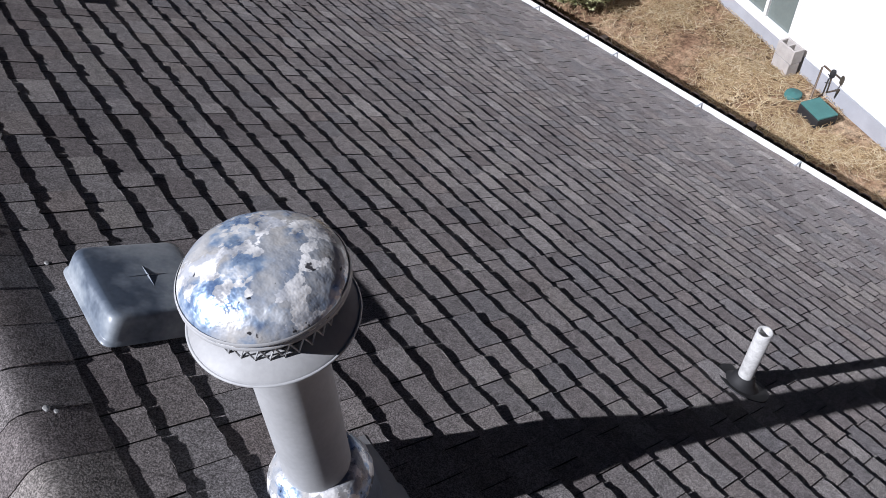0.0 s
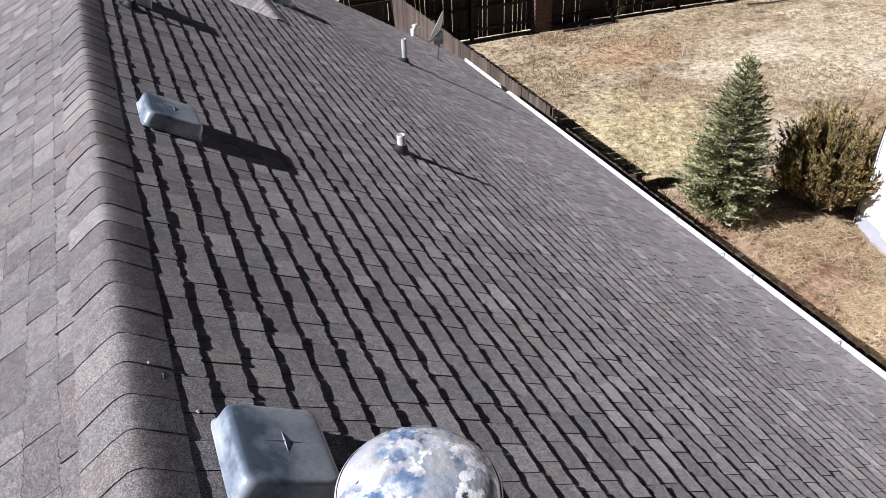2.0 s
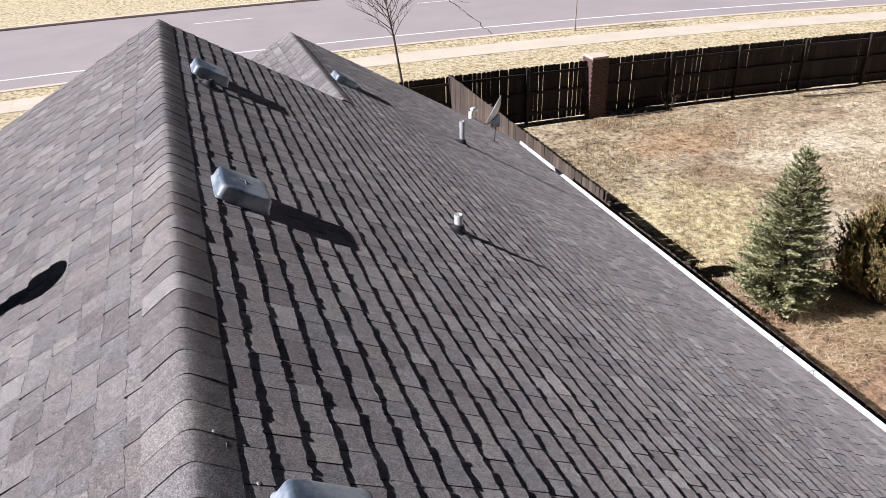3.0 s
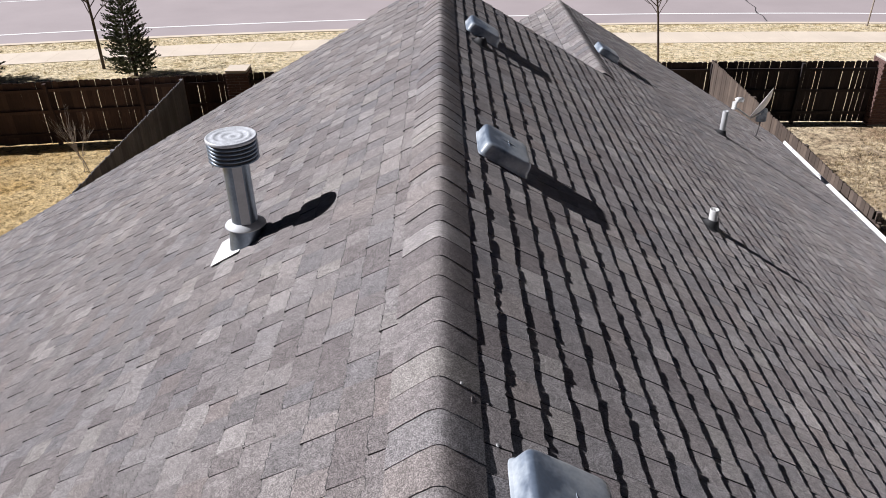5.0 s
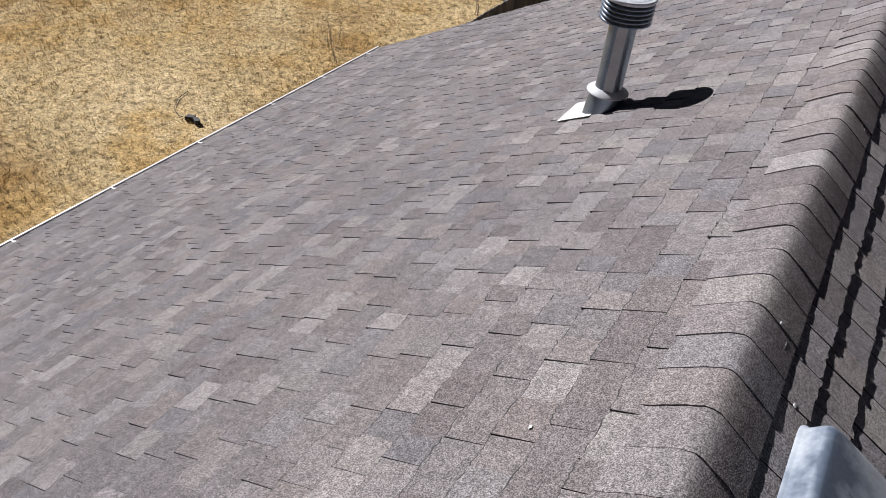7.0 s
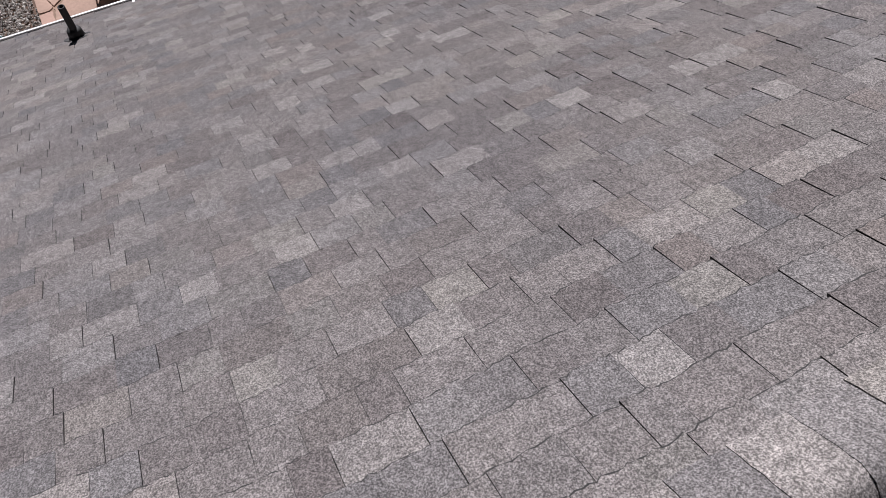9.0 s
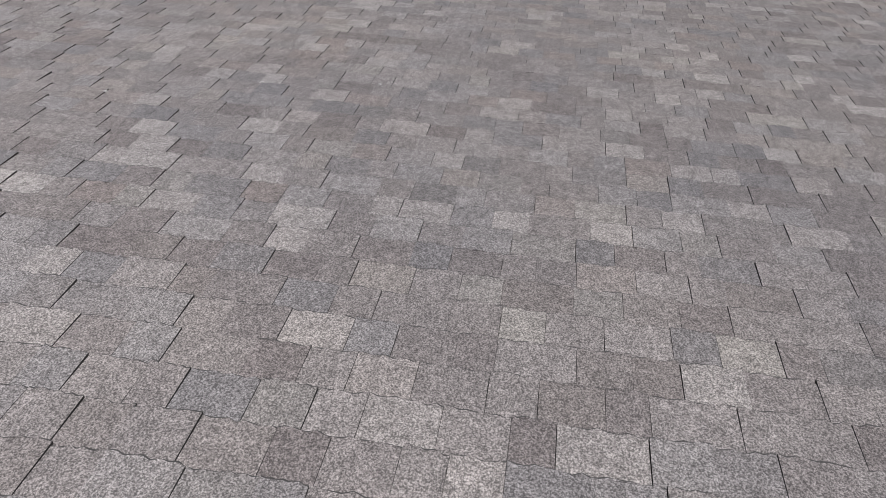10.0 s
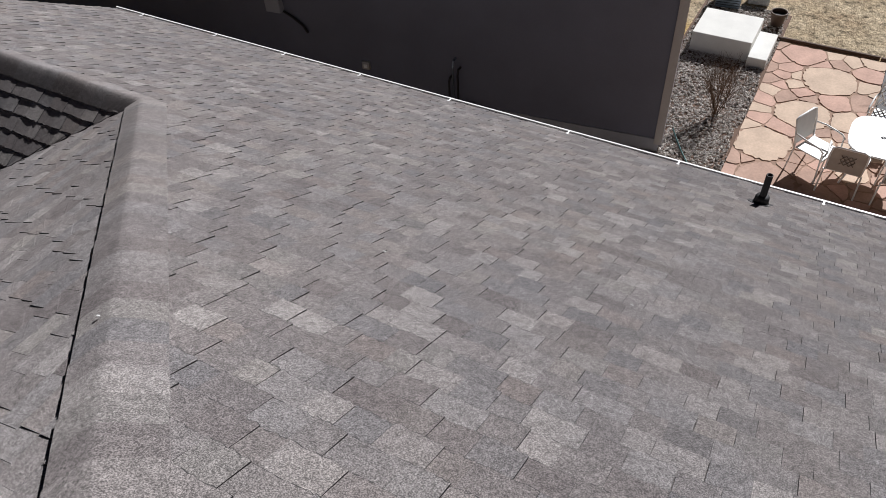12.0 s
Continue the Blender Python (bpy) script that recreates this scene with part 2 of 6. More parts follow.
    thatch = ramp(n, l, noise_tex(n, l, v, 2.2, 6, 0.75), [(0.34, (0.34, 0.26, 0.13)), (0.46, (0.54, 0.44, 0.25)), (0.60, (0.70, 0.60, 0.37))])
    rust = ramp(n, l, noise_tex(n, l, v, 1.9, 6, 0.78), [(0.34, (0.24, 0.15, 0.085)), (0.46, (0.40, 0.265, 0.155)), (0.60, (0.52, 0.385, 0.24))])
    dun = ramp(n, l, noise_tex(n, l, v, 1.3, 6, 0.75), [(0.34, (0.18, 0.13, 0.085)), (0.46, (0.35, 0.27, 0.175)), (0.60, (0.52, 0.425, 0.28))])
    bare = ramp(n, l, noise_tex(n, l, v, 1.0, 6, 0.75), [(0.36, (0.34, 0.265, 0.17)), (0.44, (0.60, 0.50, 0.35)), (0.60, (0.70, 0.60, 0.445))])
    for colour, (cx, cy, rx, ry) in ((bare, (19.5, 14.8, 6.5, 2.6)), (dun, (9.8, 17.3, 3.4, 3.4)), (rust, (13.6, 17.2, 2.2, 1.1)), (thatch, (10.4, 12.6, 3.0, 2.3)), (dun, (17.5, 19.0, 7.0, 0.9))):
        yard = mix(n, l, "MIX", yard, colour, spot(cx, cy, rx, ry))
    yard = mix(n, l, "MIX", soil, yard, mask(sep.outputs[1], 10.3, 1.0))
    c = mix(n, l, "MIX", lawn, yard, mask(sep.outputs[0], 6.8, 0.1))
    pale = ramp(n, l, noise_tex(n, l, v, 0.9, 6, 0.7), [(0.30, (0.30, 0.22, 0.14)), (0.5, (0.46, 0.37, 0.25)), (0.7, (0.56, 0.47, 0.34))])
    west = mix(n, l, "MIX", pale, c, mask(sep.outputs[1], 4.5, 1.5))
    c = mix(n, l, "MIX", west, c, mask(sep.outputs[0], -14.5, 0.15))
    c = mix(n, l, "MIX", c, verge, mask(sep.outputs[1], 20.2, 0.3))
    mid = ramp(n, l, noise_tex(n, l, v, 5.2, 5, 0.75), [(0.37, grey(0.40)), (0.47, grey(0.96)), (0.63, grey(1.34))])
    fine = ramp(n, l, noise_tex(n, l, v, 17.0, 5, 0.8), [(0.28, grey(0.42)), (0.5, grey(0.95)), (0.72, grey(1.4))])
    c = mix(n, l, "MULTIPLY", c, mid)
    c = mix(n, l, "MULTIPLY", c, fine)
    l.new(c, b.inputs["Base Color"])
    b.inputs["Specular IOR Level"].default_value = 0.1
    bump(n, l, b, noise_tex(n, l, v, 9.0, 5, 0.8), 1.0, 0.08)
    return m


GROUND = ground_material()


def ground_sheet():
    xs = sorted({-400, -200, -100, *range(-60, 62, 1), 100, 200, 400})
    ys = sorted({-400, -200, -100, *range(-40, 22, 1), 24, 28, 32, 36, 42, 50, 60, 100, 200, 600})
    verts = [(x, y, 0.03 * (noise.noise(Vector((x * 0.21, y * 0.21, 3.0))) - 0.6) if abs(x) < 60 and -40 < y < 22 else -0.002) for x in xs for y in ys]
    k = len(ys)
    faces = [(i * k + j, (i + 1) * k + j, (i + 1) * k + j + 1, i * k + j + 1) for i in range(len(xs) - 1) for j in range(k - 1)]
    me = bpy.data.meshes.new("ground")
    me.from_pydata(verts, [], faces)
    me.materials.append(GROUND)
    for p in me.polygons:
        p.use_smooth = True
    tagged(new("ground", me), "dry straw-coloured winter lawn with bare earth patches", "ground", kind="structure")


def ribbon(name, x0, x1, y0, y1, z, mat, label, category, step=2.0, deep=0.3):
    """A strip along the street, following its bend."""
    bm = bmesh.new()
    n = max(1, int((x1 - x0) / step))
    rows = []
    for i in range(n + 1):
        x = x0 + (x1 - x0) * i / n
        b = bow(x)
        rows.append([bm.verts.new(p) for p in ((x, y0 + b, z - deep), (x, y0 + b, z), (x, y1 + b, z), (x, y1 + b, z - deep))])
    for a, c in zip(rows, rows[1:]):
        for k in range(3):
            bm.faces.new((a[k], c[k], c[k + 1], a[k + 1]))
    bm.faces.new(rows[0])
    bm.faces.new(rows[-1][::-1])
    bmesh.ops.recalc_face_normals(bm, faces=bm.faces)
    return tagged(link(name, bm, mat), label, category, kind="structure")


ground_sheet()
ribbon("road", -120, 120, 32.35, 44.4, 0.014, ASPHALT, "grey asphalt street with white lines", "road")
ribbon("kerb", -120, 120, 32.05, 32.35, 0.022, CONCRETE, "low concrete kerb between verge and street", "kerb")
ribbon("kerb", -12, 120, 44.4, 44.75, 0.13, CONCRETE, "concrete kerb on the far side of the street", "kerb")
ribbon("road", -120, -12, 44.35, 90, 0.013, ASPHALT, "grey asphalt side street opening", "road")
ribbon("road_line", -120, 120, 33.82, 33.97, 0.02, PAINT_WHITE, "white edge line painted along the street", "road line")
for i in range(-6, 7):
    ribbon("road_line", i * 12.0 + 0.9, i * 12.0 + 3.9, 41.0, 41.12, 0.02, PAINT_WHITE, "white dashed lane line on the street", "road line", 1.0)
ribbon("road_line", -60, -9, 43.9, 44.02, 0.02, PAINT_WHITE, "thin white line at the street junction", "road line")



def sealed_crack(x0, y0, x1, y1, seed):
    """A jagged bead of tar across the street."""
    rnd = random.Random(seed)
    bm = bmesh.new()
    n = 18
    left, right = [], []
    for i in range(n + 1):
        f = i / n
        x = x0 + (x1 - x0) * f + rnd.uniform(-0.10, 0.10)
        y = y0 + (y1 - y0) * f
        w = rnd.uniform(0.012, 0.040)
        left.append((x - w, y, 0.021))
        right.append((x + w, y, 0.021))
    for i in range(n):
        poly(bm, [left[i], right[i], right[i + 1], left[i + 1]])
    bmesh.ops.remove_doubles(bm, verts=bm.verts, dist=1e-5)
    tagged(link("road_crack", bm, TAR), "dark tar-sealed crack across the street", "road crack", kind="structure")


TAR = simple("crack_tar", (0.05, 0.046, 0.046), 0.6, 0, 5, 0.2, 40, 0.1)
sealed_crack(13.8, 32.15, 14.8, 41.2, 3)
sealed_crack(15.6, 39.5, 13.2, 43.8, 4)

# pavement of separate slabs
pavement = ribbon("pavement", -120, 120, 29.17, 30.73, 0.004, CONCRETE, "pale concrete pavement along the street", "pavement", 2.0, 0.2)
for i in range(-22, 23):
    bm = bmesh.new()
    x = i * 1.5
    poly(bm, [(x + 0.005, 29.15 + bow(x), 0.014), (x + 1.495, 29.15 + bow(x + 1.5), 0.014), (x + 1.495, 30.75 + bow(x + 1.5), 0.014), (x + 0.005, 30.75 + bow(x), 0.014)], (0, 0, -0.05))
    bmesh.ops.recalc_face_normals(bm, faces=bm.faces)
    part("slab", bm, CONCRETE, pavement)


def tufts(name, count, area, height, mat, seed, label, keep=lambda x, y: True, lean=0.6, width=0.012):
    """Dry grass blades in clumps, as one mesh."""
    rnd = np.random.default_rng(seed)
    x = rnd.uniform(area[0], area[1], count)
    y = rnd.uniform(area[2], area[3], count)
    verts, faces = [], []
    for cx, cy in zip(x, y):
        if not keep(cx, cy):
            continue
        for _ in range(4):
            a = rnd.uniform(0, 6.283)
            h = height * rnd.uniform(0.5, 1.2)
            ox, oy = rnd.normal(0, 0.03, 2)
            w = width * rnd.uniform(0.7, 1.5)
            dx, dy = math.cos(a), math.sin(a)
            k = len(verts)
            bx, by = cx + ox, cy + oy
            verts += [(bx - dy * w, by + dx * w, -0.03), (bx + dy * w, by - dx * w, -0.03), (bx + dx * h * lean, by + dy * h * lean, h)]
            faces.append((k, k + 1, k + 2))
    me = bpy.data.meshes.new(name)
    me.from_pydata(verts, [], faces)
    me.materials.append(mat)
    return tagged(new(name, me), label, "grass", kind="stuff")


def blade_material(name, stops):
    m, n, l, b = material(name, 0.9)
    g = n.new("ShaderNodeNewGeometry")
    c = ramp(n, l, g.outputs["Random Per Island"], stops)
    c = mix(n, l, "MULTIPLY", c, ramp(n, l, noise_tex(n, l, g.outputs["Position"], 0.5, 3), [(0.3, grey(0.75)), (0.7, grey(1.1))]))
    l.new(c, b.inputs["Base Color"])
    b.inputs["Specular IOR Level"].default_value = 0.15
    return m


STRAW = blade_material("dry_straw", [(0, (0.22, 0.14, 0.07)), (0.3, (0.40, 0.28, 0.15)), (0.7, (0.58, 0.45, 0.26)), (1, (0.74, 0.64, 0.46))])
DRYGRASS = blade_material("dry_grass_blades", [(0, (0.40, 0.26, 0.09)), (0.5, (0.56, 0.42, 0.20)), (1, (0.64, 0.50, 0.28))])
YARDGRASS = blade_material("matted_yard_grass", [(0, (0.20, 0.14, 0.075)), (0.5, (0.40, 0.31, 0.18)), (1, (0.58, 0.48, 0.31))])
PALEGRASS = blade_material("pale_grass_blades", [(0, (0.40, 0.30, 0.15)), (0.5, (0.56, 0.45, 0.26)), (1, (0.68, 0.57, 0.38))])

# ---- house ----
house = empty("house", Matrix.Translation((0, 0, 0)), "single-storey house under a grey-brown asphalt shingle gable roof", "house")


class Slope:
    """A plane of the roof: u along the courses, v down the slope, w out of it."""

    def __init__(self, origin, along, down):
        self.o, self.a, self.d = Vector(origin), Vector(along).normalized(), Vector(down).normalized()
        self.n = self.a.cross(self.d).normalized()
        if self.n.z < 0:
            self.n = -self.n
        self.flip = self.a.cross(self.d).dot(self.n) < 0

    def at(self, u, v, w=0.0):
        return self.o + u * self.a + v * self.d + w * self.n

    def placed(self, u, v):
        m = Matrix.Identity(4)
        for i, c in enumerate((self.a, self.d, self.n)):
            m[0][i], m[1][i], m[2][i] = c
        m.translation = self.at(u, v)
        return m


WIDTHS = (0.082, 0.104, 0.122, 0.140, 0.158, 0.178, 0.205)
HEIGHTS = (0.0102, 0.0108, 0.0114, 0.0122, 0.0130, 0.0140, 0.0086, 0.0092, 0.0098)   # pressed and thin gaps (first and last three), teeth between
# laminated shingles about a metre long: which widths follow one another, a tooth and a gap by turns
CUTS = ((3, 4, 6, 2, 4, 1, 5, 3), (5, 2, 3, 5, 1, 6, 4, 2), (2, 5, 4, 1, 6, 3, 3, 4), (6, 3, 2, 4, 5, 2, 4, 1), (4, 1, 5, 3, 2, 6, 3, 4))


def tab_shape(w, h, seed, wide=0.0):
    """Vertices and faces of one shingle tab: x along the course, y down the slope, z out."""
    rnd = random.Random(seed)
    e = EXPOSE
    n = 9
    gap = wide + (0.0022 if seed % 2 else 0.0010)
    bare, roll = (0.003, 0.002) if wide else (0.0060, 0.0010)
    slant = rnd.uniform(-0.004, 0.004)
    low = [(w * k / n if k < n else w - gap, e + slant * (2 * k / n - 1) + rnd.uniform(-0.0055, 0.0055)) for k in range(n + 1)]
    top = [(0, -0.035, 0.0008), (w - gap, -0.035, 0.0008)]
    # the granules have worn off the lower edge, more in some places than in others
    curl = [rnd.uniform(-0.0016, 0.0012) for _ in range(n // 2 + 1)]   # the edge lies unevenly
    worn = [(x, y - rnd.uniform(0.15, 1.0) * bare, h + curl[k // 2]) for k, (x, y) in enumerate(low[::-1])]
    v = [*top, *worn, *[(x, y, h - roll + curl[k // 2]) for k, (x, y) in enumerate(low[::-1])], *[(x, y, -0.003) for x, y in low[::-1]]]
    # the upper edge, the worn line from the far end, then the lower edge, then the same below it
    a, b, c = 2, n + 3, 2 * n + 4
    f = [(0, 1, *range(a, a + n + 1)), *[(a + k, b + k, b + k + 1, a + k + 1) for k in range(n)],
         *[(b + k, c + k, c + k + 1, b + k + 1) for k in range(n)], (1, c, b, a), (0, a + n, b + n, c + n)]
    return v, f


def two_layers(me, count):
    """Granules on the first face of each tab, bare asphalt on its edges."""
    me.materials.append(SHINGLE)
    me.materials.append(SHINGLE_EDGE)
    slots = np.ones(count, dtype=np.int32)
    slots[::TAB_FACES] = 0
    me.polygons.foreach_set("material_index", slots)


TAB_FACES = 21


TABS = {(i, k, s): tab_shape(w, h, 31 * i + 7 * k + s, 0.003 * (s > 1)) for i, w in enumerate(WIDTHS) for k, h in enumerate(HEIGHTS) for s in range(4)}
TAB_MESH = {}


def tab_mesh(key, flip):
    if (key, flip) not in TAB_MESH:
        v, f = TABS[key]
        me = bpy.data.meshes.new("shingle")
        me.from_pydata(v, [], [g[::-1] for g in f] if not flip else f)
        two_layers(me, len(f))
        TAB_MESH[(key, flip)] = me
    return TAB_MESH[(key, flip)]


def shingle_rows(slope, length, span, seed, near, owner, shift=0.0, crest=lambda u: 0.09, joint=0):
    """Courses of laminated shingles over a slope; span(v) gives the ends of the course. near(u, v): tabs that are parts of their own."""
    rnd = random.Random(seed)
    verts, faces, parts = [], [], []
    k = 0
    while k * EXPOSE + shift < length:
        v0 = k * EXPOSE + shift
        ends = span(v0 + EXPOSE * 0.5)
        k += 1
        if not ends:
            continue
        low, top = span(v0) or ends, span(v0 + EXPOSE) or ends
        if abs(low[0] - top[0]) > 1 or abs(low[1] - top[1]) > 1:
            low = top = (min(low[0], top[0]), max(low[1], top[1]))
        u0, u1 = min(low[0], top[0]), max(low[1], top[1])
        # each course starts a hand further back than the one below it
        u = u0 - (0.214 * k + rnd.uniform(-0.02, 0.02)) % 1.15
        queue = []
        while u < u1 - 0.02:
            if not queue:
                queue = [(i, q % 2) for q, i in enumerate(rnd.choice(CUTS))]
            i, tooth = queue.pop(0)
            key = (i, rnd.choice((3, 4, 5) if tooth else (0, 1, 2) if joint else (6, 7, 8)), rnd.randrange(2) + joint)
            w, cut = WIDTHS[i], 1.0
            if u + w < u0 + 0.02:
                u += w
                continue
            if u < u0:
                cut, w, u = (u + w - u0) / w, u + w - u0, u0
            if u + w > u1:
                cut, w = cut * (u1 - u) / w, u1 - u
            if cut == 1.0 and k > 1 and len(parts) < 300 and max(low[0], top[0]) < u and u + w < min(low[1], top[1]) and near(u, v0) and v0 > crest(u) + 0.04:
                parts.append((key, u, v0))
            else:
                n0 = len(verts)
                tv, tf = TABS[key]
                for x, y, z in tv:
                    if v0 + y < crest(u + w * 0.5):
                        y = crest(u + w * 0.5) - v0
                    f = min(1.0, max(0.0, y / EXPOSE))
                    uu = min(max(u + x * cut, low[0] + (top[0] - low[0]) * f), low[1] + (top[1] - low[1]) * f)
                    p = slope.at(uu, v0 + y, z)
                    verts.append((p.x, p.y, p.z))
                for g in tf:
                    g = [n0 + q for q in g]
                    faces.append(g if slope.flip else g[::-1])
            u += w
    me = bpy.data.meshes.new("shingles")
    me.from_pydata(verts, [], faces)
    two_layers(me, len(faces))
    ob = new("shingles", me)
    ob.parent = owner
    tagged(ob, "overlapping grey-brown asphalt shingle tabs", "", kind="stuff")
    for key, u, v in parts:
        p = new("shingle", tab_mesh(key, slope.flip))
        p.parent = owner
        p.matrix_world = slope.placed(u, v)


NR, NL = math.hypot(1, SR), math.hypot(1, SL)
S_RIGHT = Slope((0, 0, RIDGE), (0, 1, 0), (1, 0, -SR))
S_LEFT = Slope((0, 0, RIDGE), (0, 1, 0), (-1, 0, -SL))
SB = SL / HIP
S_BACK = Slope((0, Y_BACK, RIDGE), (1, 0, 0), (0, -1, -SB))
NB = math.hypot(1, SB)
Z_REAR = zl(X_REAR)
S_REAR = Slope((X_REAR, 0, Z_REAR), (0, 1, 0), (1, 0, -SR))
S_WING = Slope((X_WING, 0, zr(X_WING)), (0, 1, 0), (-1, 0, -SL))


def span_right(v):
    x = v / NR
    return (Y_BACK - HIP * x + 0.125, Y_WING if x > X_WING else Y_FRONT)


def span_left(v):
    x = v / NL
    return (Y_BACK - HIP * x + 0.125 if x < -X_REAR else Y_REAR, Y_FRONT + 0.067 * x)


def valley_x(y):
    """Where the rear slope meets the rear wing."""
    z = RIDGE - SB * (Y_BACK - y)
    return X_REAR + (Z_REAR - z) / SR


def span_back(v):
    y = Y_BACK - v / NB
    run = (Y_BACK - y) / HIP
    lo = 0.104 - run if -run > X_REAR else valley_x(y)
    run -= 0.104
    return (lo, run) if run > lo else None


def span_rear(v):
    x = X_REAR + v / NR
    z = Z_REAR - SR * (x - X_REAR)
    return (Y_REAR, Y_BACK - (RIDGE - z) / SB)


def span_wing(v):
    return (Y_FRONT + 0.05, Y_WING)


def deck(name, pts, label):
    bm = bmesh.new()
    n = (Vector(pts[1]) - Vector(pts[0])).cross(Vector(pts[2]) - Vector(pts[0])).normalized()
    if n.z < 0:
        n = -n
    pts = [Vector(p) - 0.006 * n for p in pts]
    poly(bm, pts, Vector((0, 0, -0.12)))
    bmesh.ops.recalc_face_normals(bm, faces=bm.faces)
    return part(name, bm, SHINGLE, house, label)


yb_r = Y_BACK - HIP * XR
CUT = 0.06   # the decks stop short of the crests, under the caps
HY, HX = 0.09, 0.075
deck_right = deck("roof_slope", [(CUT, Y_BACK + HY - HIP * CUT, zr(CUT)), (CUT, Y_FRONT, zr(CUT)), (X_WING + CUT, Y_FRONT, zr(X_WING + CUT)), (X_WING + CUT, Y_WING, zr(X_WING + CUT)),
                                 (XR, Y_WING, zr(XR)), (XR, yb_r + HY, zr(XR))], "shingled roof slope turned away from the sun")
deck_left = deck("roof_slope", [(-CUT, Y_BACK + HY - HIP * CUT, zl(-CUT)), (-CUT, Y_FRONT, zl(-CUT)), (XL, Y_FRONT + 0.44, zl(XL)), (XL, Y_REAR, zl(XL)),
                                (X_REAR - CUT, Y_REAR, zl(X_REAR - CUT)), (X_REAR - CUT, Y_BACK + HIP * (X_REAR - CUT) + HY, zl(X_REAR - CUT))], "sunlit shingled roof slope")
y_eave_b = Y_BACK - (RIDGE - 2.62) / SB
deck_back = deck("roof_slope", [(0, Y_BACK - HX * HIP, RIDGE - SB * HX * HIP), (X_REAR + HX, Y_BACK + HIP * X_REAR, Z_REAR), (valley_x(y_eave_b), y_eave_b, 2.62),
                                ((Y_BACK - y_eave_b) / HIP - HX, y_eave_b, 2.62)], "shingled rear hip slope of the roof")
deck_rear = deck("roof_slope", [(X_REAR + CUT, Y_BACK + HIP * X_REAR, Z_REAR - SR * CUT), (X_REAR + CUT, Y_REAR, Z_REAR - SR * CUT), (valley_x(y_eave_b), Y_REAR, 2.62), (valley_x(y_eave_b), y_eave_b, 2.62)],
                 "shaded shingled slope of the rear wing")
x_wl = X_WING - (zr(X_WING) - 2.62) / SL
deck_wing = deck("roof_slope", [(X_WING - CUT, Y_FRONT + 0.02, zr(X_WING) - SL * CUT), (X_WING - CUT, Y_WING, zr(X_WING) - SL * CUT), (x_wl, Y_WING, 2.62), (x_wl, Y_FRONT + 0.02, 2.62)],
                 "sunlit shingled slope of the front wing")

# ---- house walls, under the eaves ----
def wall_slab(x0, y0, x1, y1, z1):
    bm = bmesh.new()
    d = Vector((x1 - x0, y1 - y0, 0))
    box(bm, (d.length, 0.2, z1 + 0.1), ((x0 + x1) / 2, (y0 + y1) / 2, (z1 - 0.1) / 2), Matrix.Rotation(math.atan2(d.y, d.x), 4, "Z"))
    part("wall", bm, SIDING, house)


for seg in ((-6.05, -9.6, -6.05, 8.9), (5.72, -8.0, 5.72, 13.0), (-6.0, 8.8, 5.6, 8.8), (-1.6, 12.9, 5.6, 12.9), (-6.0, -9.6, -0.6, -9.6), (-0.6, -8.6, 5.6, -8.6), (-1.6, 9.0, -1.6, 12.8)):
    wall_slab(*seg, 2.5)
bm = bmesh.new()
poly(bm, [(-5.9, 8.75, 2.5), (5.6, 8.75, 2.5), (5.6, 8.75, 2.8), (0, 8.75, RIDGE - 0.2), (-5.9, 8.75, 2.9)], (0, 0.15, 0))
part("gable_wall", bm, SIDING, house)
bm = bmesh.new()
poly(bm, [(-1.6, 12.95, 2.5), (5.6, 12.95, 2.5), (5.6, 12.95, 2.7), (X_WING, 12.95, zr(X_WING) - 0.2), (-1.6, 12.95, 2.95)], (0, 0.15, 0))
part("gable_wall", bm, SIDING, house)


# rake boards at the gable ends
def rake(p0, p1):
    bm = bmesh.new()
    p0, p1 = Vector(p0), Vector(p1)
    poly(bm, [p0 + Vector((0, 0, -0.012)), p1 + Vector((0, 0, -0.012)), p1 + Vector((0, 0, -0.17)), p0 + Vector((0, 0, -0.17))], (0, 0.03, 0))
    bmesh.ops.recalc_face_normals(bm, faces=bm.faces)
    part("rake_board", bm, GUTTER, house, "white painted rake board")


rake((0, Y_FRONT + 0.005, RIDGE), (XL, Y_FRONT + 0.445, zl(XL)))
rake((0, Y_FRONT + 0.005, RIDGE), (X_WING, Y_FRONT + 0.005, zr(X_WING)))
rake((X_WING, Y_WING + 0.005, zr(X_WING)), (XR, Y_WING + 0.005, zr(XR)))


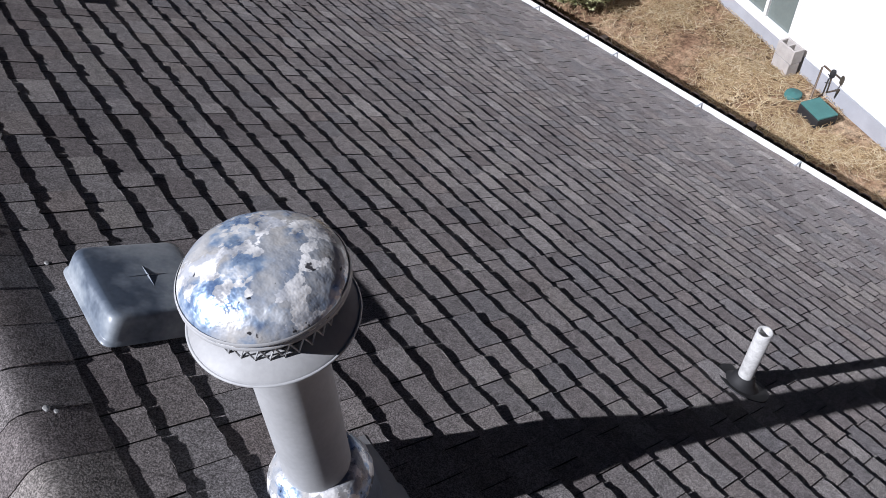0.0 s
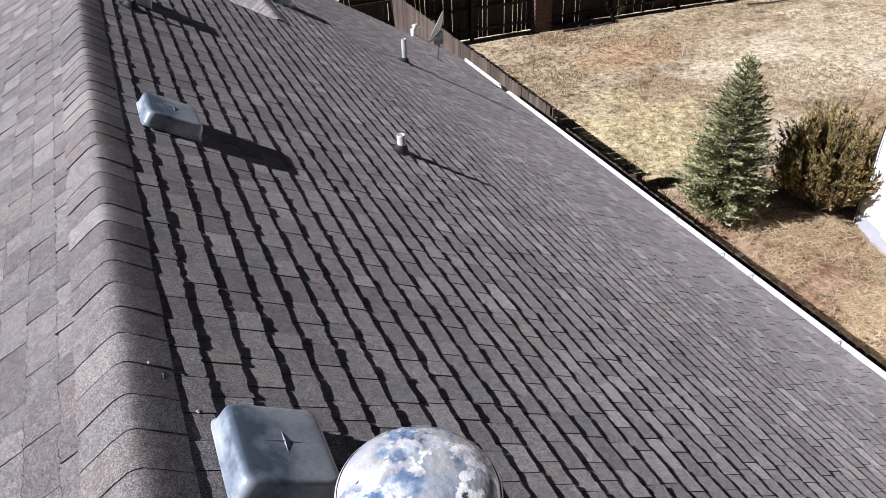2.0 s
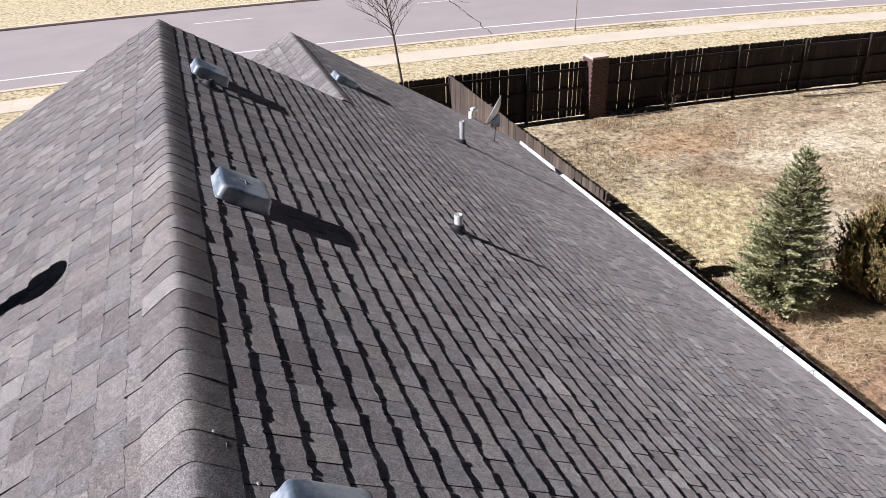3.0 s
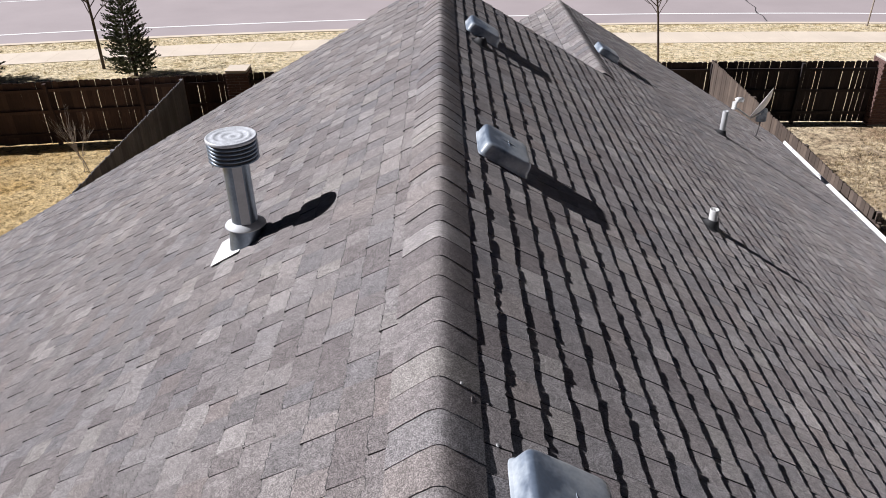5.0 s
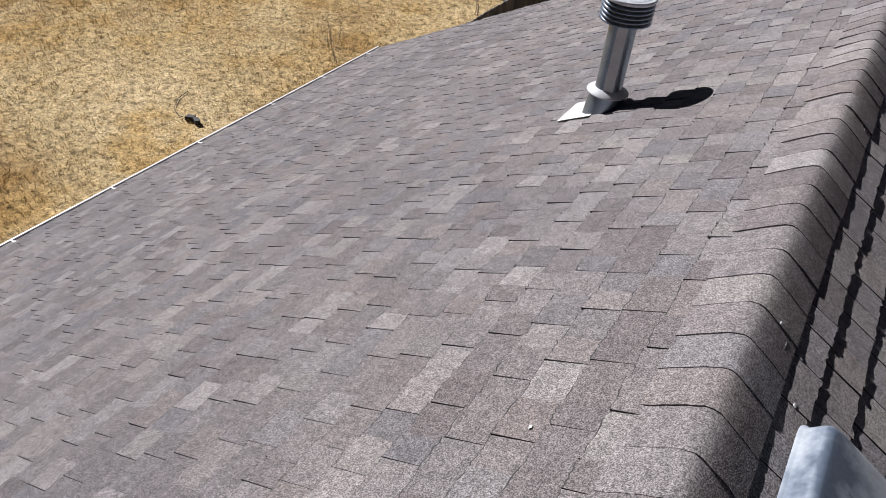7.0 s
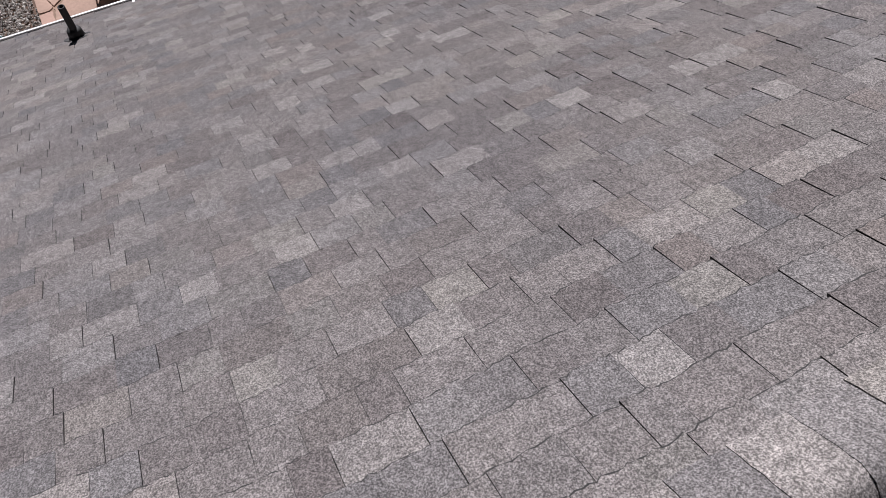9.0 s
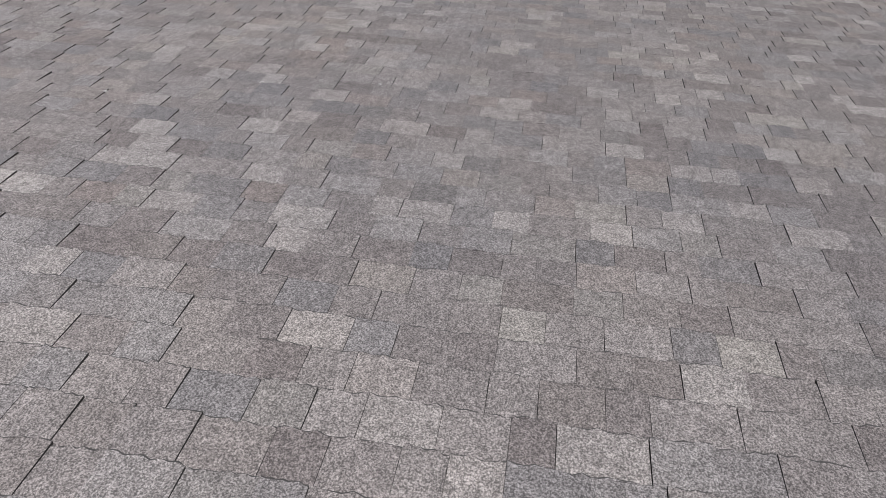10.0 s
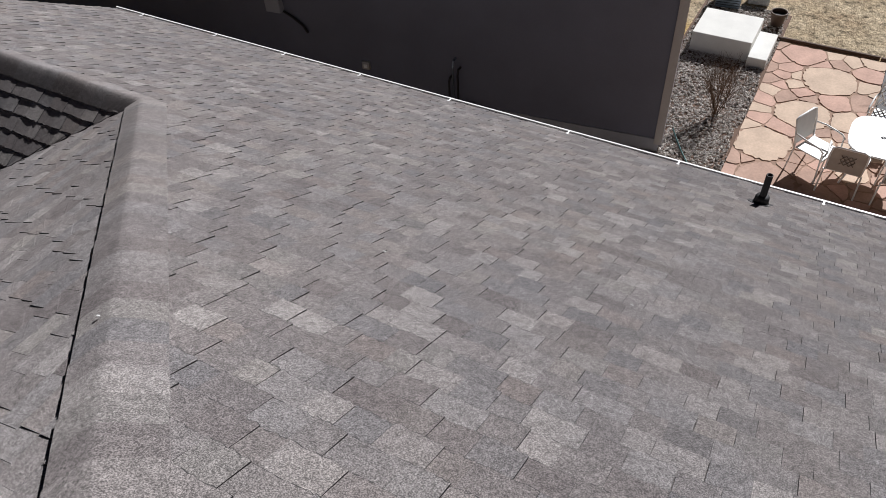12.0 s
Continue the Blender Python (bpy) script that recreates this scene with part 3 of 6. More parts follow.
# ---- gutters ----
def gutter(x, y0, y1, z, side, clips, tuck=0.0):
    """An open trough with rolled front lip; side is the way out from the wall."""
    prof = [(0.005, -0.012), (0.005, -0.10), (0.075, -0.105), (0.105, -0.06), (0.113, -0.012), (0.116, -0.002), (0.135, -0.002), (0.135, -0.020), (0.120, -0.022),
            (0.110, -0.064), (0.078, -0.109), (0.000, -0.104), (0.000, -0.012)]
    bm = bmesh.new()
    n = int((y1 - y0) / 1.5)
    rows = []
    for i in range(n + 1):
        y = y0 + (y1 - y0) * i / n
        sag = 0.0012 * math.sin(i * 1.7)
        rows.append([bm.verts.new((x + side * (a - tuck) + 0.001 * math.sin(i * 2.3), y, z + b + sag)) for a, b in prof])
    for a, b in zip(rows, rows[1:]):
        for k in range(len(prof)):
            j = (k + 1) % len(prof)
            bm.faces.new((a[k], a[j], b[j], b[k]))
    bm.faces.new(rows[0])
    bm.faces.new(rows[-1][::-1])
    bmesh.ops.recalc_face_normals(bm, faces=bm.faces)
    g = part("gutter", bm, GUTTER, house, "white metal gutter along the eave")
    for y in clips:
        bm = bmesh.new()
        box(bm, (0.15 - tuck, 0.020, 0.005), (x + side * (0.05 - tuck / 2), y, z + 0.003), None, 0.002)
        box(bm, (0.024, 0.030, 0.012), (x - side * 0.012, y, z + 0.012), None, 0.003)
        part("gutter_clip", bm, GUTTER if side < 0 else VENT_GREY, g)


gutter(XR, yb_r, Y_WING - 0.3, zr(XR), 1, [-3.9, -2.6, -1.3, 0.0, 1.25, 2.5, 3.75, 5.03, 5.52, 6.42, 7.64, 8.9, 10.2, 11.5, 12.6], 0.015)
gutter(XL, Y_REAR, Y_FRONT + 0.44, zl(XL), -1, [-9.47, -8.06, -6.85, -5.64, -4.33, -2.8, -1.54, -0.08, 0.94, 1.97, 3.1, 4.32, 5.61, 6.93, 8.02, 9.1], 0.055)


# ---- ridge and hip caps ----
def cap_mesh(along, zA, zB, origin, seed, lift=0.0, sink=(0.028, 0.025)):
    """One bent cap shingle, in the frame of its ridge: y along it, the butt at y = 0."""
    rnd = random.Random(seed)
    d = Vector(along).normalized()
    b = d.cross(Vector((0, 0, 1))).normalized()
    up = b.cross(d)
    o = Vector(origin)
    half, r, th = 0.165, 0.034, 0.0036
    ts = [-1, -0.82, -0.66, -0.52, -0.39, -0.26, -0.13, 0, 0.13, 0.26, 0.39, 0.52, 0.66, 0.82, 1]

    def across(t):
        return t * (half if t < 0 else 0.138)

    def drop(t):
        q = o + b * (half if t >= 0 else -half)
        full = (zB if t >= 0 else zA)(q.x, q.y) - o.z
        s = full / half
        x = abs(across(t))
        return s * (math.hypot(x, r) - math.hypot(half, r) + half)
    ends = ((-0.0, 0.0196), (0.09, 0.0176), (EXPOSE + 0.045, 0.0150))
    bm = bmesh.new()
    tops, lows = [], []
    for e, (y, h) in enumerate(ends):
        row, low = [], []
        for t in ts:
            j = rnd.uniform(-0.002, 0.002) if e == 0 else 0
            extra = lift * max(0, -t - 0.2) if e == 0 else 0
            p = b * across(t) + up * (drop(t) + h + 0.022 - sink[t > 0] * abs(t) + extra) + d * (y + j)
            row.append(bm.verts.new(p))
            low.append(bm.verts.new(p - up * th))
        tops.append(row)
        lows.append(low)
    n = len(ts)
    for a, c in ((0, 1), (1, 2)):
        for i in range(n - 1):
            bm.faces.new((tops[a][i], tops[a][i + 1], tops[c][i + 1], tops[c][i]))
    for i in range(n - 1):
        bm.faces.new((lows[0][i + 1], lows[0][i], lows[1][i], lows[1][i + 1]))
        bm.faces.new([bm.verts.new(w.co) for w in (tops[0][i + 1], tops[0][i], lows[0][i], lows[0][i + 1])])
    for k in (0, n - 1):
        for a, c in ((0, 1), (1, 2)):
            bm.faces.new([bm.verts.new(w.co) for w in (tops[a][k], tops[c][k], lows[c][k], lows[a][k])])
    me = bpy.data.meshes.new("ridge_cap")
    bm.to_mesh(me)
    bm.free()
    for p in me.polygons:
        p.use_smooth = True
    me.materials.append(SHINGLE)
    return me


def caps(p0, p1, zA, zB, seed, label, expo=0.153, lifted=(), sink=(0.0315, 0.025)):
    p0, p1 = Vector(p0), Vector(p1)
    d = (p1 - p0).normalized()
    rnd = random.Random(seed)
    o = (p0 + p1) / 2
    shapes = [cap_mesh(d, zA, zB, o, seed + s, 0.0, sink) for s in range(4)]
    torn = cap_mesh(d, zA, zB, o, seed + 9, 0.010, sink)
    bm = bmesh.new()
    tube(bm, [p0 - Vector((0, 0, 0.07)), p1 - Vector((0, 0, 0.07))], [0.02, 0.02], 6)
    owner = part("ridge", bm, BLACK, house, label)
    n = int((p1 - p0).length / expo)
    for i in range(n + 1):
        p = p0 + d * (i * expo)
        me = torn if any(abs(p.y - y) < expo * 0.5 for y in lifted) else rnd.choice(shapes)
        c = new("ridge_cap", me)
        c.parent = owner
        c.matrix_world = Matrix.Translation(p + Vector((rnd.uniform(-0.004, 0.002), 0, rnd.uniform(-0.0004, 0.0004)))) @ Matrix.Rotation(rnd.uniform(-0.004, 0.004), 4, "Z")


def z_back(x, y):
    return RIDGE - SB * (Y_BACK - y)


caps((0, Y_BACK + 0.02, RIDGE), (0, Y_FRONT - 0.15, RIDGE), lambda x, y: zl(x), lambda x, y: zr(x), 50, "row of bent cap shingles along the main ridge", 0.153, (4.42, 4.72))
caps((X_REAR, Y_BACK + HIP * X_REAR, Z_REAR), (-0.1, Y_BACK - 0.1 * HIP, RIDGE - 0.056), lambda x, y: zl(x), z_back, 60, "row of bent cap shingles along the rear hip", sink=(0.018, 0.012))
caps((-X_REAR, Y_BACK + HIP * X_REAR, Z_REAR), (0.1, Y_BACK - 0.1 * HIP, RIDGE - 0.056), z_back, lambda x, y: zr(x), 65, "row of bent cap shingles along the far hip", sink=(0.028, 0.028))
caps((X_WING, Y_FRONT + 0.06, zr(X_WING)), (X_WING, Y_WING - 0.15, zr(X_WING)), lambda x, y: zr(X_WING) - SL * (X_WING - x), lambda x, y: zr(x), 70, "row of cap shingles along the front wing ridge")
caps((X_REAR, Y_REAR, Z_REAR), (X_REAR, Y_BACK + HIP * X_REAR - 0.1, Z_REAR), lambda x, y: zl(x), lambda x, y: Z_REAR - SR * (x - X_REAR), 75, "row of cap shingles along the rear wing ridge")


def peak_cap():
    """The folded piece where ridge and hips meet."""
    ring = [(0, Y_BACK + 0.30, RIDGE - 0.004), (-0.17, Y_BACK + 0.06, zl(-0.17)), (-0.17, Y_BACK - 0.17 * HIP, zl(-0.17) - 0.002),
            (0, Y_BACK - 0.24, z_back(0, Y_BACK - 0.24)), (0.17, Y_BACK - 0.17 * HIP, zr(0.17) + 0.004), (0.15, Y_BACK + 0.06, zr(0.15))]
    bm = bmesh.new()
    top = bm.verts.new((0, Y_BACK, RIDGE + 0.012))
    mid = [bm.verts.new(((x * 0.5), Y_BACK + (y - Y_BACK) * 0.5, RIDGE + 0.012 + (z - RIDGE) * 0.42 + 0.006)) for x, y, z in ring]
    rim = [bm.verts.new((x, y, z + 0.024)) for x, y, z in ring]
    low = [bm.verts.new((x, y, z + 0.006)) for x, y, z in ring]
    for k in range(6):
        j = (k + 1) % 6
        bm.faces.new((top, mid[k], mid[j]))
        bm.faces.new((mid[k], rim[k], rim[j], mid[j]))
        bm.faces.new((rim[k], low[k], low[j], rim[j]))
    bmesh.ops.recalc_face_normals(bm, faces=bm.faces)
    part("peak_cap", bm, SHINGLE, house, "folded cap shingle where the hips meet", True)


peak_cap()


# ---- vents and pipes on the roof ----
def slope_pose(x, y, side):
    """A pose on the roof: z out of the slope, x down it."""
    s, zz = (SR, zr(x)) if side > 0 else (SL, zl(x))
    dn = Vector((side, 0, -s)).normalized()
    nrm = Vector((side * s, 0, 1)).normalized()
    yv = nrm.cross(dn)
    m = Matrix.Identity(4)
    for i, c in enumerate((dn, yv, nrm)):
        m[0][i], m[1][i], m[2][i] = c
    m.translation = Vector((x, y, zz))
    return m


def dome_metal():
    """Dull grey flaking galvanising with dark pits; blue and white sky glints are painted in."""
    m, n, l, b = material("flaked_dome_with_painted_glints", 0.35, 0.3)
    v = coords(n, l)
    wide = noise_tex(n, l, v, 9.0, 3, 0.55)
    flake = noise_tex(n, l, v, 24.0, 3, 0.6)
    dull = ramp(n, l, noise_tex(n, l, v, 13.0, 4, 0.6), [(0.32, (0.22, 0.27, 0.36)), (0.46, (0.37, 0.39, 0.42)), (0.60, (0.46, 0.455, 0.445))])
    # reflected sky and sun put into the colour as blue and white patches
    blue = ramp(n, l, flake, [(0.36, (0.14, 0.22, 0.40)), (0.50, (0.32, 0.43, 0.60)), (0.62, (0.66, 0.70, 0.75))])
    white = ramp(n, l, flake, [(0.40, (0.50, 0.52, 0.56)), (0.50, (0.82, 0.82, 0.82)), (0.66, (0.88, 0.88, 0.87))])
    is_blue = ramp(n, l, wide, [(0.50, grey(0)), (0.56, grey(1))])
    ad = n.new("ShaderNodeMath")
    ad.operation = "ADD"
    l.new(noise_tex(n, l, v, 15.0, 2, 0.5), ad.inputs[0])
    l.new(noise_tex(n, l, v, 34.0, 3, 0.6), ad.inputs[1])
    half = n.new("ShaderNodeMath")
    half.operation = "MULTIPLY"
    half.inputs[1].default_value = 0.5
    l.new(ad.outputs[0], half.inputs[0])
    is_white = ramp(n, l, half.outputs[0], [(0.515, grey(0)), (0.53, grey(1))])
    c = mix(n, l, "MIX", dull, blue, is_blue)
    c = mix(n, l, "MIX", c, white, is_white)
    pits = ramp(n, l, noise_tex(n, l, v, 46.0, 2), [(0.27, (0.08, 0.08, 0.09)), (0.30, grey(1.0))])
    l.new(mix(n, l, "MULTIPLY", c, pits), b.inputs["Base Color"])
    l.new(ramp(n, l, flake, [(0.40, grey(0.22)), (0.58, grey(0.48))]), b.inputs["Roughness"])
    l.new(ramp(n, l, wide, [(0.48, grey(0.12)), (0.56, grey(0.45))]), b.inputs["Metallic"])
    bump(n, l, b, noise_tex(n, l, v, 30.0, 3, 0.55), 0.35, 0.012)
    return m


DOME = dome_metal()
GALV = simple("dull_galvanised_sheet", (0.45, 0.46, 0.47), 0.6, 0.08, 9, 0.12, 90, 0.03)
GALV_DARK = simple("weathered_grey_pipe", (0.24, 0.29, 0.35), 0.35, 0.8, 8, 0.22, 70, 0.06)
GALV_DULL = simple("dull_grey_skirt_metal", (0.38, 0.385, 0.39), 0.6, 0.1, 9, 0.14, 90, 0.03)
FLASH = simple("white_flashing", (0.74, 0.73, 0.71), 0.5, 0.2, 9, 0.1, 60, 0.04)
MESHWIRE = simple("dark_screen", (0.05, 0.05, 0.055), 0.5, 0.6, 30, 0.3, 200, 0.0)


CONE = simple("stained_blue_flashing", (0.16, 0.20, 0.27), 0.5, 0.2, 14, 0.35, 60, 0.25)


def mushroom_vent(x, y):
    z0 = zr(x)
    lean = Matrix.Rotation(radians(3.5), 4, Vector((0.515, 0.857, 0)))
    v = empty("mushroom_vent", Matrix.Translation((x, y, z0 + 0.05)) @ lean @ Matrix.Diagonal((0.955, 0.955, 1, 1)), "tall grey metal vent pipe with a dented shiny dome cap", "roof vent")
    bm = bmesh.new()
    lathe(bm, [(0.141, 0.799), (0.145, 0.803), (0.146, 0.812), (0.144, 0.820), (0.139, 0.829), (0.131, 0.838), (0.120, 0.847), (0.106, 0.855), (0.088, 0.862),
               (0.066, 0.867), (0.044, 0.870), (0.022, 0.872), (0.0, 0.8725)], 72)
    for p in bm.verts:
        if p.co.z > 0.822:
            p.co.z += 0.0045 * noise.noise(p.co * 11) + 0.0022 * noise.noise(p.co * 34 + Vector((5, 0, 0)))
    lathe(bm, [(0.141, 0.799), (0.13, 0.801), (0.0, 0.81)], 64)
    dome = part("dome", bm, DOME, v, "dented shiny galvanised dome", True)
    bm = bmesh.new()
    for k in range(2):
        lathe(bm, [(0.146, 0.801 + 0.011 * k), (0.149, 0.805 + 0.011 * k), (0.146, 0.809 + 0.011 * k)], 56)
    part("rim", bm, GALV, dome, "rolled metal rim", True)
    bm = bmesh.new()
    lathe(bm, [(0.100, 0.742), (0.112, 0.740), (0.134, 0.729), (0.150, 0.719), (0.154, 0.715), (0.154, 0.709), (0.148, 0.705), (0.110, 0.690), (0.080, 0.676), (0.076, 0.678)], 64)
    skirt = part("skirt", bm, GALV_DULL, v, "flared lower skirt of the cap", True)
    bm = bmesh.new()
    lathe(bm, [(0.151, 0.714), (0.155, 0.7175), (0.158, 0.714), (0.155, 0.7095), (0.151, 0.714)], 64)
    part("rolled_edge", bm, GALV, skirt, "", True)
    bm = bmesh.new()
    lathe(bm, [(0.104, 0.735), (0.108, 0.802)], 56)
    part("screen", bm, MESHWIRE, v, "dark screen round the opening")
    for k in range(30):
        bm = bmesh.new()
        a = 2 * math.pi * k / 30
        for u0, u1 in ((0, 0.22), (0.22, 0)):
            tube(bm, [(0.119 * math.cos(a + u0), 0.119 * math.sin(a + u0), 0.737), (0.125 * math.cos(a + u1), 0.125 * math.sin(a + u1), 0.804)], [0.0017, 0.0017], 5)
        part("strut", bm, GALV, v)
    bm = bmesh.new()
    lathe(bm, [(0.083, -0.14), (0.082, 0.2), (0.0795, 0.658)], 48)
    pipe = part("pipe", bm, GALV, v, "plain grey sheet-metal pipe", True)
    bm = bmesh.new()
    box(bm, (0.003, 0.012, 0.50), (0.0805, 0.0, 0.26), Matrix.Rotation(0.0, 4, "Z"))
    bmesh.ops.rotate(bm, verts=bm.verts, cent=(0, 0, 0), matrix=Matrix.Rotation(2.1, 3, "Z"))
    part("seam", bm, GALV, pipe)
    bm = bmesh.new()
    lathe(bm, [(0.081, 0.150), (0.098, 0.146), (0.128, 0.085), (0.132, 0.070), (0.124, 0.074)], 40)
    for p in bm.verts:
        p.co.x += 0.004 * noise.noise(p.co * 30)
        p.co.z += 0.006 * noise.noise(p.co * 40)
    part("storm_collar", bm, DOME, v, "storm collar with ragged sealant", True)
    bm = bmesh.new()
    lathe(bm, [(0.118, 0.08), (0.135, 0.0), (0.15, -0.14)], 40)
    part("flashing_cone", bm, CONE, v, "crumpled blue-grey flashing cone", True)
    bm = bmesh.new()
    box(bm, (0.26, 0.27, 0.004), (0.05, 0, 0.010), None, 0.001)
    f = part("flashing", bm, GALV, v, "square metal flashing sheet")
    f.matrix_world = slope_pose(x + 0.02, y, 1)


mushroom_vent(0.489, 0.828)


def box_vent_parts():
    v = empty("box_vent", slope_pose(0.345, 1.635, 1), "square blue-grey painted metal roof vent with embossed star", "roof vent", "square vents on the roof")
    bm = bmesh.new()
    rows = []
    for hx, hy, z in ((0.174, 0.184, 0.016), (0.172, 0.182, 0.023), (0.167, 0.177, 0.026), (0.166, 0.176, 0.030), (0.160, 0.170, 0.076), (0.159, 0.169, 0.080), (0.156, 0.166, 0.090),
                      (0.150, 0.160, 0.098), (0.142, 0.152, 0.102), (0.138, 0.148, 0.1028), (0.125, 0.135, 0.1034), (0.06, 0.065, 0.1044)):
        ring = []
        for k in range(40):
            a = 2 * math.pi * k / 40
            c, s = math.cos(a), math.sin(a)
            e = 0.19 if hx > 0.13 else 0.3
            ring.append(bm.verts.new((hx * math.copysign(abs(c) ** e, c), hy * math.copysign(abs(s) ** e, s), z)))
        rows.append(ring)
    for a, b in zip(rows, rows[1:]):
        for k in range(40):
            bm.faces.new((a[k], a[(k + 1) % 40], b[(k + 1) % 40], b[k]))
    bm.faces.new(rows[-1])
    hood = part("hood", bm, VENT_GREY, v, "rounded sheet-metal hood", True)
    bm = bmesh.new()
    tip = bm.verts.new((0, 0, 0.1085))
    ring = []
    for k in range(8):
        a = math.pi / 4 * k
        r = (0.062 if k % 4 == 2 else 0.082) if k % 2 == 0 else 0.0050
        ring.append(bm.verts.new((r * math.cos(a), r * math.sin(a), 0.1035)))
    for k in range(8):
        bm.faces.new((tip, ring[k], ring[(k + 1) % 8]))
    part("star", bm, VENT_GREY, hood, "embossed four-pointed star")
    bm = bmesh.new()
    lathe(bm, [(0.095, -0.01), (0.095, 0.06)], 28)
    part("throat", bm, BLACK, v, "dark throat under the hood")
    bm = bmesh.new()
    box(bm, (0.325, 0.34, 0.004), (0.004, 0, 0.016), None, 0.0015)
    part("flange", bm, GALV_DARK, v, "flat metal flange")
    for sx in (-0.12, 0.12):
        for sy in (-0.13, 0.13):
            bm = bmesh.new()
            box(bm, (0.012, 0.03, 0.03), (sx, sy, 0.024))
            part("foot", bm, VENT_GREY, v)
    return v


box_vent = box_vent_parts()
copy_thing(box_vent, slope_pose(0.36, 4.36, 1))
copy_thing(box_vent, slope_pose(0.375, 7.24, 1))
copy_thing(box_vent, slope_pose(2.28, 10.5, 1))


def plumbing_pipe(x, y, h, r, side, mat, label, boot_mat=BLACK):
    z0 = zr(x) if side > 0 else zl(x)
    v = empty("plumbing_vent", Matrix.Translation((x, y, z0)), label, "vent pipe")
    bm = bmesh.new()
    lathe(bm, [(r, -0.05), (r, h - 0.002), (r - 0.002, h), (r - 0.008, h), (r - 0.009, h - 0.15), (0, h - 0.15)], 24)
    part("pipe", bm, mat, v, "", True)
    bm = bmesh.new()
    lathe(bm, [(r + 0.001, 0.075), (r + 0.010, 0.070), (r + 0.022, 0.035), (r + 0.045, 0.012), (r + 0.07, 0.0)], 28)
    for p in bm.verts:
        p.co.z -= side * (SR if side > 0 else SL) * p.co.x * (1.0 if p.co.z < 0.05 else 0.3)
    part("boot", bm, boot_mat, v, "rubber boot round the pipe", True)
    bm = bmesh.new()
    lathe(bm, [(0, 0.012), (r + 0.085, 0.011), (r + 0.088, 0.006)], 28)
    f = part("flashing", bm, boot_mat, v)
    f.matrix_world = slope_pose(x, y, side)
    return v


plumbing_pipe(2.22, 0.655, 0.385, 0.031, 1, PVC, "white plastic plumbing vent pipe in a black boot")
plumbing_pipe(2.15, 5.37, 0.165, 0.036, 1, PVC, "short white plastic plumbing vent pipe")
plumbing_pipe(3.89, 9.91, 0.35, 0.040, 1, GALV_DULL, "grey plumbing vent pipe in a black boot")
eave_pipe = plumbing_pipe(-5.74, -0.62, 0.34, 0.030, -1, BLACK, "black plastic plumbing vent pipe near the eave")
bm = bmesh.new()
lathe(bm, [(0.030, 0.105), (0.052, 0.100), (0.062, 0.085), (0.066, 0.03), (0.085, -0.02), (0.09, -0.06)], 24)
part("collar", bm, BLACK, eave_pipe, "thick rubber collar", True)
plumbing_pipe(0.37, 6.88, 0.07, 0.03, 1, BLACK, "short black pipe stub beside a square vent")


def flue_vent(x, y):
    z0 = zl(x)
    v = empty("flue_vent", Matrix.Translation((x, y, z0)), "grey metal flue pipe with a louvred round cap", "flue")
    bm = bmesh.new()
    lathe(bm, [(0.078, 0.10), (0.077, 0.585)], 40)
    pipe = part("pipe", bm, GALV_DARK, v, "", True)
    bm = bmesh.new()
    box(bm, (0.003, 0.055, 0.42), (0.0775, 0, 0.35))
    bmesh.ops.rotate(bm, verts=bm.verts, cent=(0, 0, 0), matrix=Matrix.Rotation(-1.25, 3, "Z"))
    part("seam", bm, GALV, pipe, "pale seam strip")
    bm = bmesh.new()
    lathe(bm, [(0.079, 0.150), (0.086, 0.147), (0.122, 0.124), (0.124, 0.118), (0.116, 0.119)], 40)
    part("storm_collar", bm, GALV, v, "", True)
    bm = bmesh.new()
    lathe(bm, [(0.098, 0.13), (0.112, 0.02), (0.125, -0.10)], 40)
    part("flashing_cone", bm, GALV_DARK, v, "", True)
    bm = bmesh.new()
    box(bm, (0.22, 0.30, 0.004), (0.135, -0.015, 0.016), None, 0.001)
    f = part("flashing", bm, FLASH, v, "white metal flashing sheet")
    f.matrix_world = slope_pose(x, y, -1)
    bm = bmesh.new()
    lathe(bm, [(0.142, 0.672), (0.147, 0.676), (0.147, 0.690), (0.141, 0.695), (0.134, 0.690), (0.112, 0.689), (0.104, 0.696), (0.096, 0.689), (0.066, 0.688), (0.058, 0.695), (0.050, 0.688), (0.022, 0.688), (0.014, 0.693), (0, 0.694)], 48)
    part("cap_top", bm, simple("pressed_zinc", (0.58, 0.60, 0.63), 0.4, 0.1, 30, 0.25, 120, 0.15), v, "pressed metal cap top", True)
    for k in range(5):
        bm = bmesh.new()
        zz = 0.555 + 0.024 * k
        lathe(bm, [(0.134, zz + 0.009), (0.146, zz), (0.144, zz - 0.001), (0.132, zz + 0.008)], 44)
        part("louvre", bm, GALV_DARK, v, "", True)
    bm = bmesh.new()
    lathe(bm, [(0.079, 0.548), (0.128, 0.552), (0.127, 0.68)], 40)
    part("cap_core", bm, BLACK, v, "", True)


flue_vent(-1.20, 4.17)


